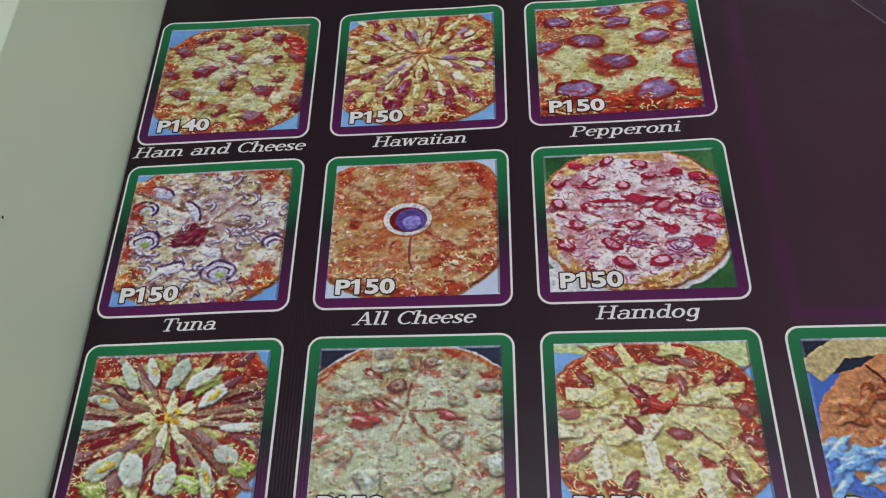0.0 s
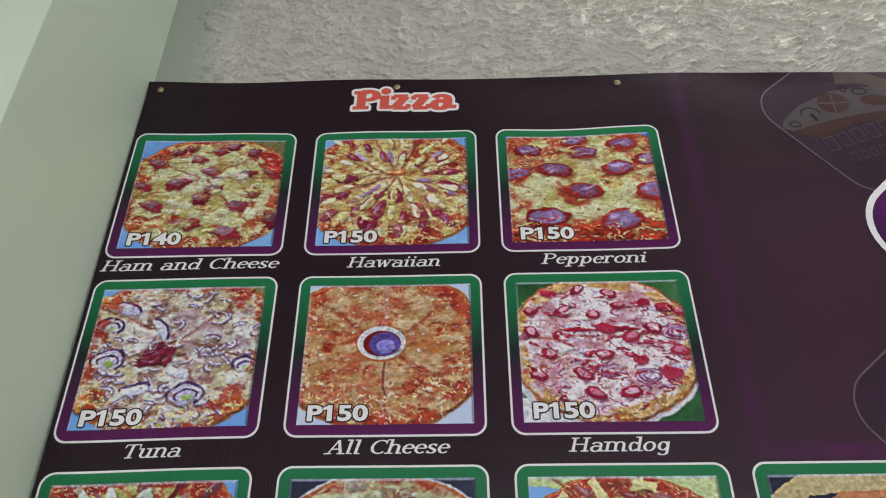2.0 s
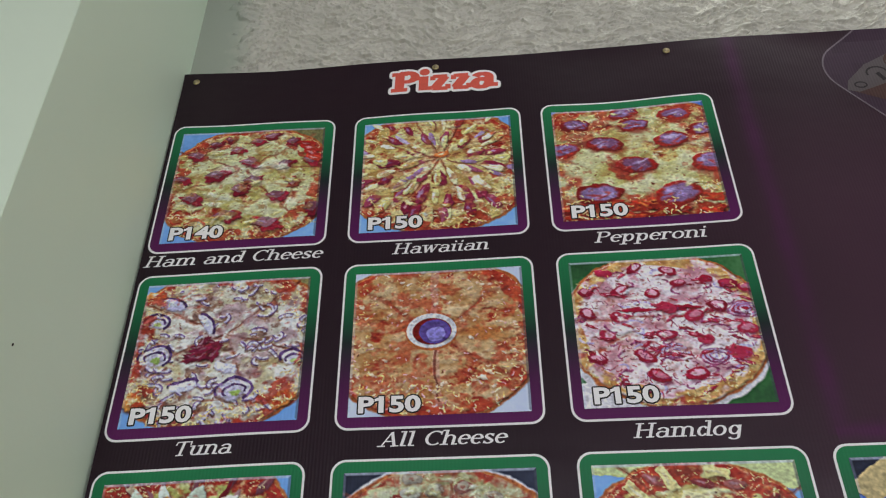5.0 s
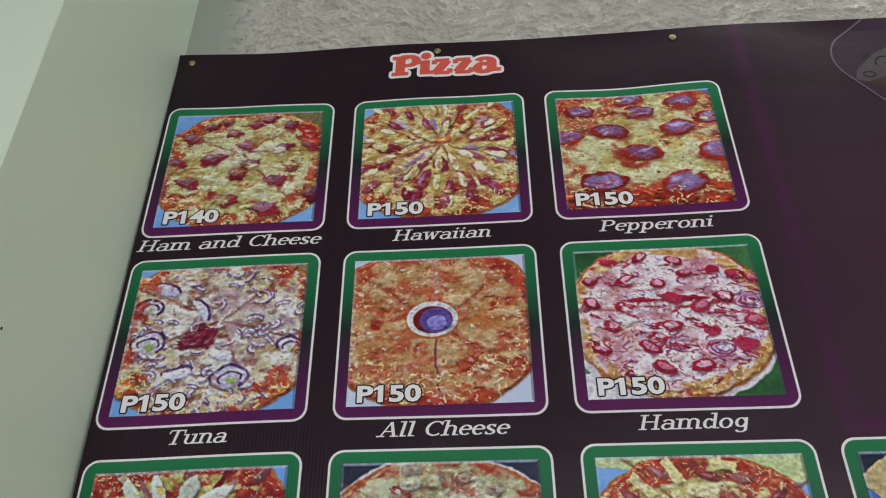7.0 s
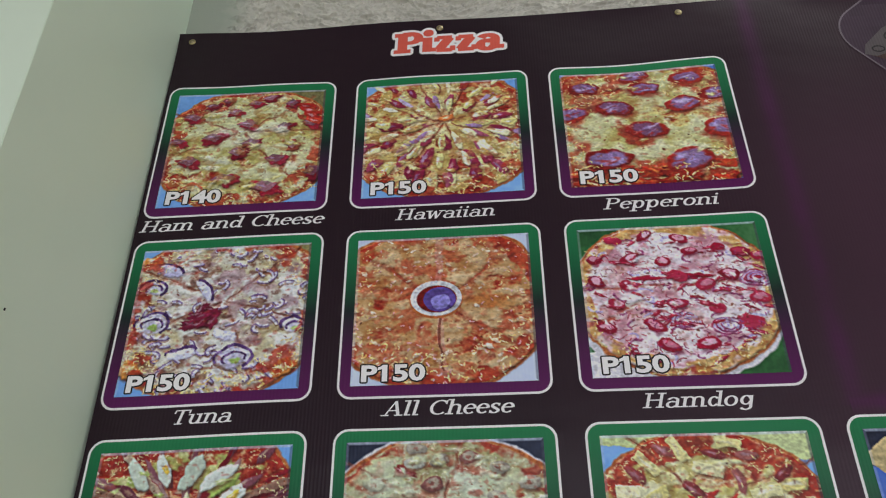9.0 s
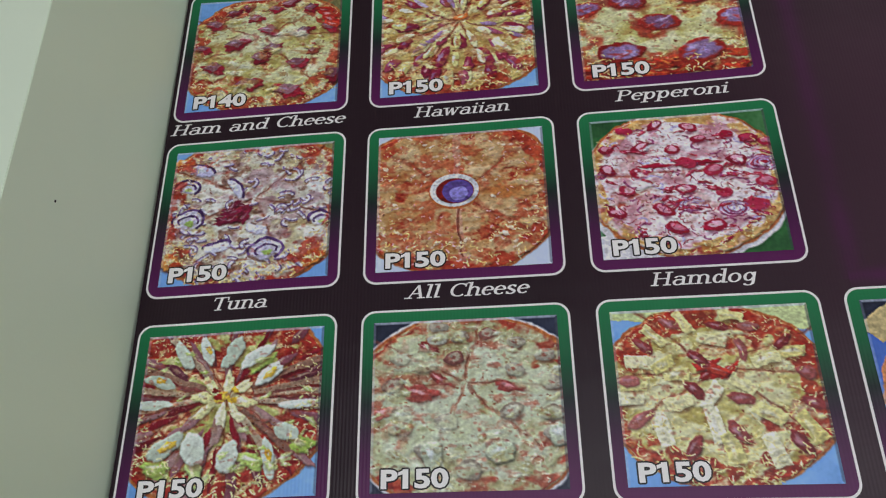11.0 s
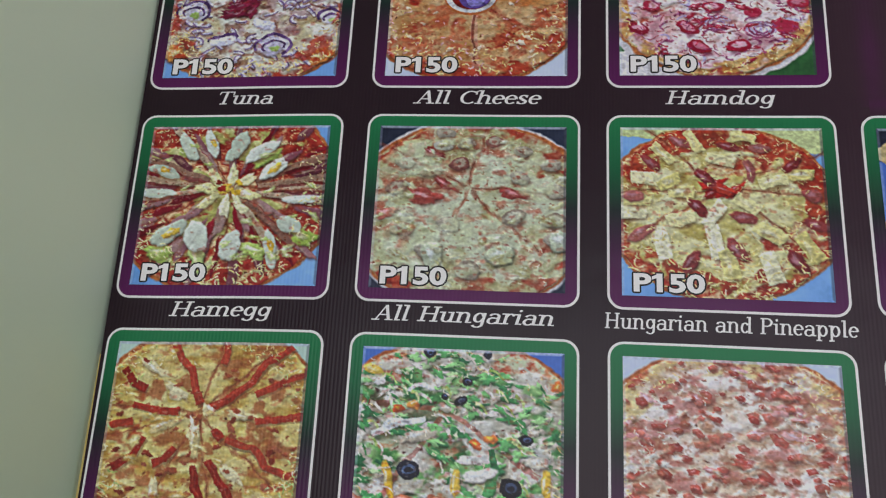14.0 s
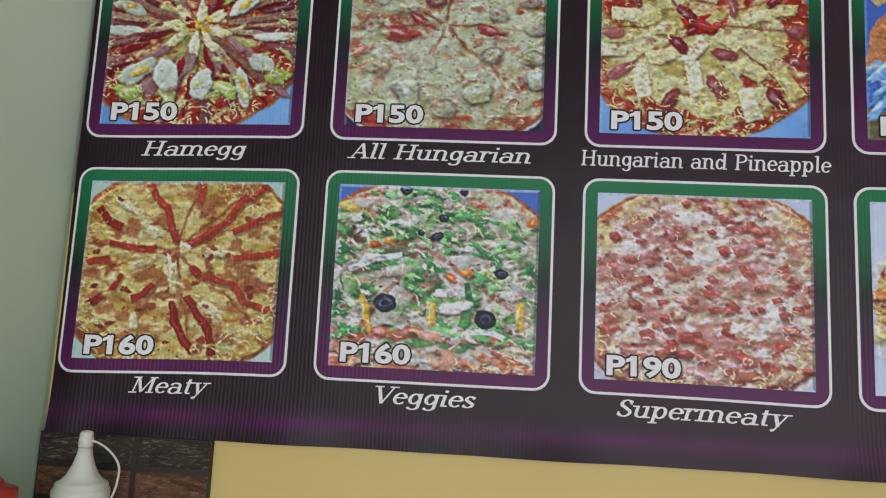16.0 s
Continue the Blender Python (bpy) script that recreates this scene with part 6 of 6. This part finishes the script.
brick_ink = []
for k, cols in enumerate((((0.014, 0.011, 0.008), (0.075, 0.055, 0.038), (0.42, 0.35, 0.26)), ((0.06, 0.022, 0.012), (0.27, 0.12, 0.06), (0.48, 0.33, 0.2)))):
    n = Nodes(("dark_brick_print", "red_brick_print")[k])
    f = n.noise(75, 6, n.position(0.45, 1, 1.3), 0.7, 1.2)
    fine = n.noise(300, 5, n.position(0.3, 1, 1.3), 0.75, 1.0)
    c = n.mix(n.ramp(f, (0.35, 0.0), (0.62, 1.0)), cols[0], cols[1])
    c = n.mix(n.ramp(fine, (0.54, 0.0), (0.64, 0.7)), c, cols[2])
    n.bump(n.math("ADD", f, fine), 0.9, 0.004)
    brick_ink.append(n.done(c, 0.5))
m_joint = plain("brick_joint", (0.03, 0.022, 0.016), 0.6, 0.3, 120)
panel = tagged(box("brick_panel", (PX + 0.001, -0.0032, 1.072), (0.2285, 0.0042, 1.2715), m_joint), "dark brick-look wall panel on the yellow wall", "panel")


def brick(x0, x1, z0, z1, mat):
    bm = bmesh.new()
    d = 0.0022
    rim = [(x0, z0), (x1, z0), (x1, z1), (x0, z1)]
    k = 0.0025
    face = [(x0 + k, z0 + k), (x1 - k, z0 + k), (x1 - k, z1 - k), (x0 + k, z1 - k)]
    lo = [bm.verts.new((x + rng.uniform(-.0008, .0008), -0.0031, zz + rng.uniform(-.0008, .0008))) for x, zz in rim]
    hi = [bm.verts.new((x, -0.0032 - d, zz)) for x, zz in face]
    bm.faces.new(hi)
    for i in range(4):
        bm.faces.new((lo[i - 1], lo[i], hi[i], hi[i - 1]))
    part("brick", bm, mat, panel)


zt = 1.2708
for row in range(7):
    zb = zt - 0.0285
    cutx = [0.0502, 0.149, 0.2282] if row % 2 == 0 else [0.0502, 0.1, 0.1485, 0.2282]
    for a, b in zip(cutx, cutx[1:]):
        brick(a + (0.004 if a > 0.06 else 0), b - 0.001, zb, zt, brick_ink[row % 2])
    zt = zb - 0.0045

m_bottle = plain("bottle_white_plastic", (0.74, 0.74, 0.66), 0.35, 0.06, 30, 0.03)
m_redcap = plain("bottle_red_plastic", (0.50, 0.035, 0.03), 0.35, 0.1, 30, 0.03)


def lathe(name, prof, x, y, mat, parent, n=36):
    bm = bmesh.new()
    rows = [[bm.verts.new((x + rr * math.cos(k * math.tau / n), y + rr * math.sin(k * math.tau / n), zz)) for k in range(n)] for rr, zz in prof]
    for a, b in zip(rows, rows[1:]):
        for k in range(n):
            bm.faces.new((a[k - 1], a[k], b[k], b[k - 1]))
    bm.faces.new(rows[0][::-1])
    bm.faces.new(rows[-1])
    bmesh.ops.recalc_face_normals(bm, faces=bm.faces)
    return part(name, bm, mat, parent, smooth=True)


def squeeze_bottle(x, y, top, mat, label, tether):
    """A sauce bottle: body, screw collar with a drawn-out nozzle, and a small cap on a tether."""
    sh = top - 0.052
    root = tagged(new("squeeze_bottle"), label, "sauce bottle", "sauce bottles on the counter")
    base = 1.0705
    lathe("body", [(0.022, base), (0.0245, base + 0.003), (0.0248, base + 0.02), (0.0248, sh - 0.03), (0.0236, sh - 0.02)], x, y, mat, root)
    lathe("collar", [(0.0252, sh - 0.0195), (0.0257, sh - 0.018), (0.0257, sh - 0.0015), (0.0247, sh), (0.0238, sh + 0.0003), (0.0236, sh + 0.0042), (0.0226, sh + 0.0055), (0.0195, sh + 0.0065), (0.0146, sh + 0.012), (0.0101, sh + 0.021), (0.0073, sh + 0.03), (0.0061, sh + 0.037)], x, y, mat, root)
    cap = lathe("cap", [(0.0058, sh + 0.0375), (0.0066, sh + 0.0378), (0.0068, sh + 0.038), (0.0067, sh + 0.0455), (0.0062, sh + 0.0468), (0.0059, sh + 0.047), (0.0066, sh + 0.0485), (0.0057, sh + 0.051), (0.004, sh + 0.0525), (0.001, sh + 0.053)], x, y, mat, root)
    if tether:
        cu = bpy.data.curves.new("tether", "CURVE")
        cu.dimensions, cu.bevel_depth, cu.bevel_resolution = "3D", 0.0011, 2
        sp = cu.splines.new("BEZIER")
        ends = [(x + 0.0062, y - 0.002, sh + 0.044), (x + 0.0385, y - 0.006, sh + 0.018), (x + 0.0285, y - 0.004, sh - 0.012)]
        sp.bezier_points.add(2)
        for pt, co, h in zip(sp.bezier_points, ends, ((0.012, 0, -0.001), (-0.0005, 0, -0.012), (-0.006, 0, -0.006))):
            pt.co = co
            pt.handle_left = Vector(co) - Vector(h)
            pt.handle_right = Vector(co) + Vector(h)
        cu.materials.append(mat)
        tmp = new("tether", cu)
        bpy.context.view_layer.update()
        me = bpy.data.meshes.new_from_object(tmp.evaluated_get(bpy.context.evaluated_depsgraph_get()))
        bpy.data.objects.remove(tmp)
        ob = new("tether", me)
        ob.parent = root


squeeze_bottle(0.1215, -0.045, 1.2795, m_bottle, "white plastic squeeze bottle with a capped nozzle on a tether", True)
jar = tagged(new("sauce_jar"), "red plastic sauce jar with a stepped red lid", "sauce jar", "sauce bottles on the counter")
lathe("body", [(0.025, 1.0705), (0.0275, 1.074), (0.0278, 1.185), (0.026, 1.2), (0.024, 1.207)], 0.0835, -0.135, m_redcap, jar)
lathe("lid", [(0.0284, 1.2075), (0.0288, 1.2085), (0.0288, 1.2385), (0.0278, 1.2402), (0.019, 1.2412), (0.0182, 1.242), (0.0176, 1.2462), (0.016, 1.2478)], 0.0835, -0.135, m_redcap, jar)
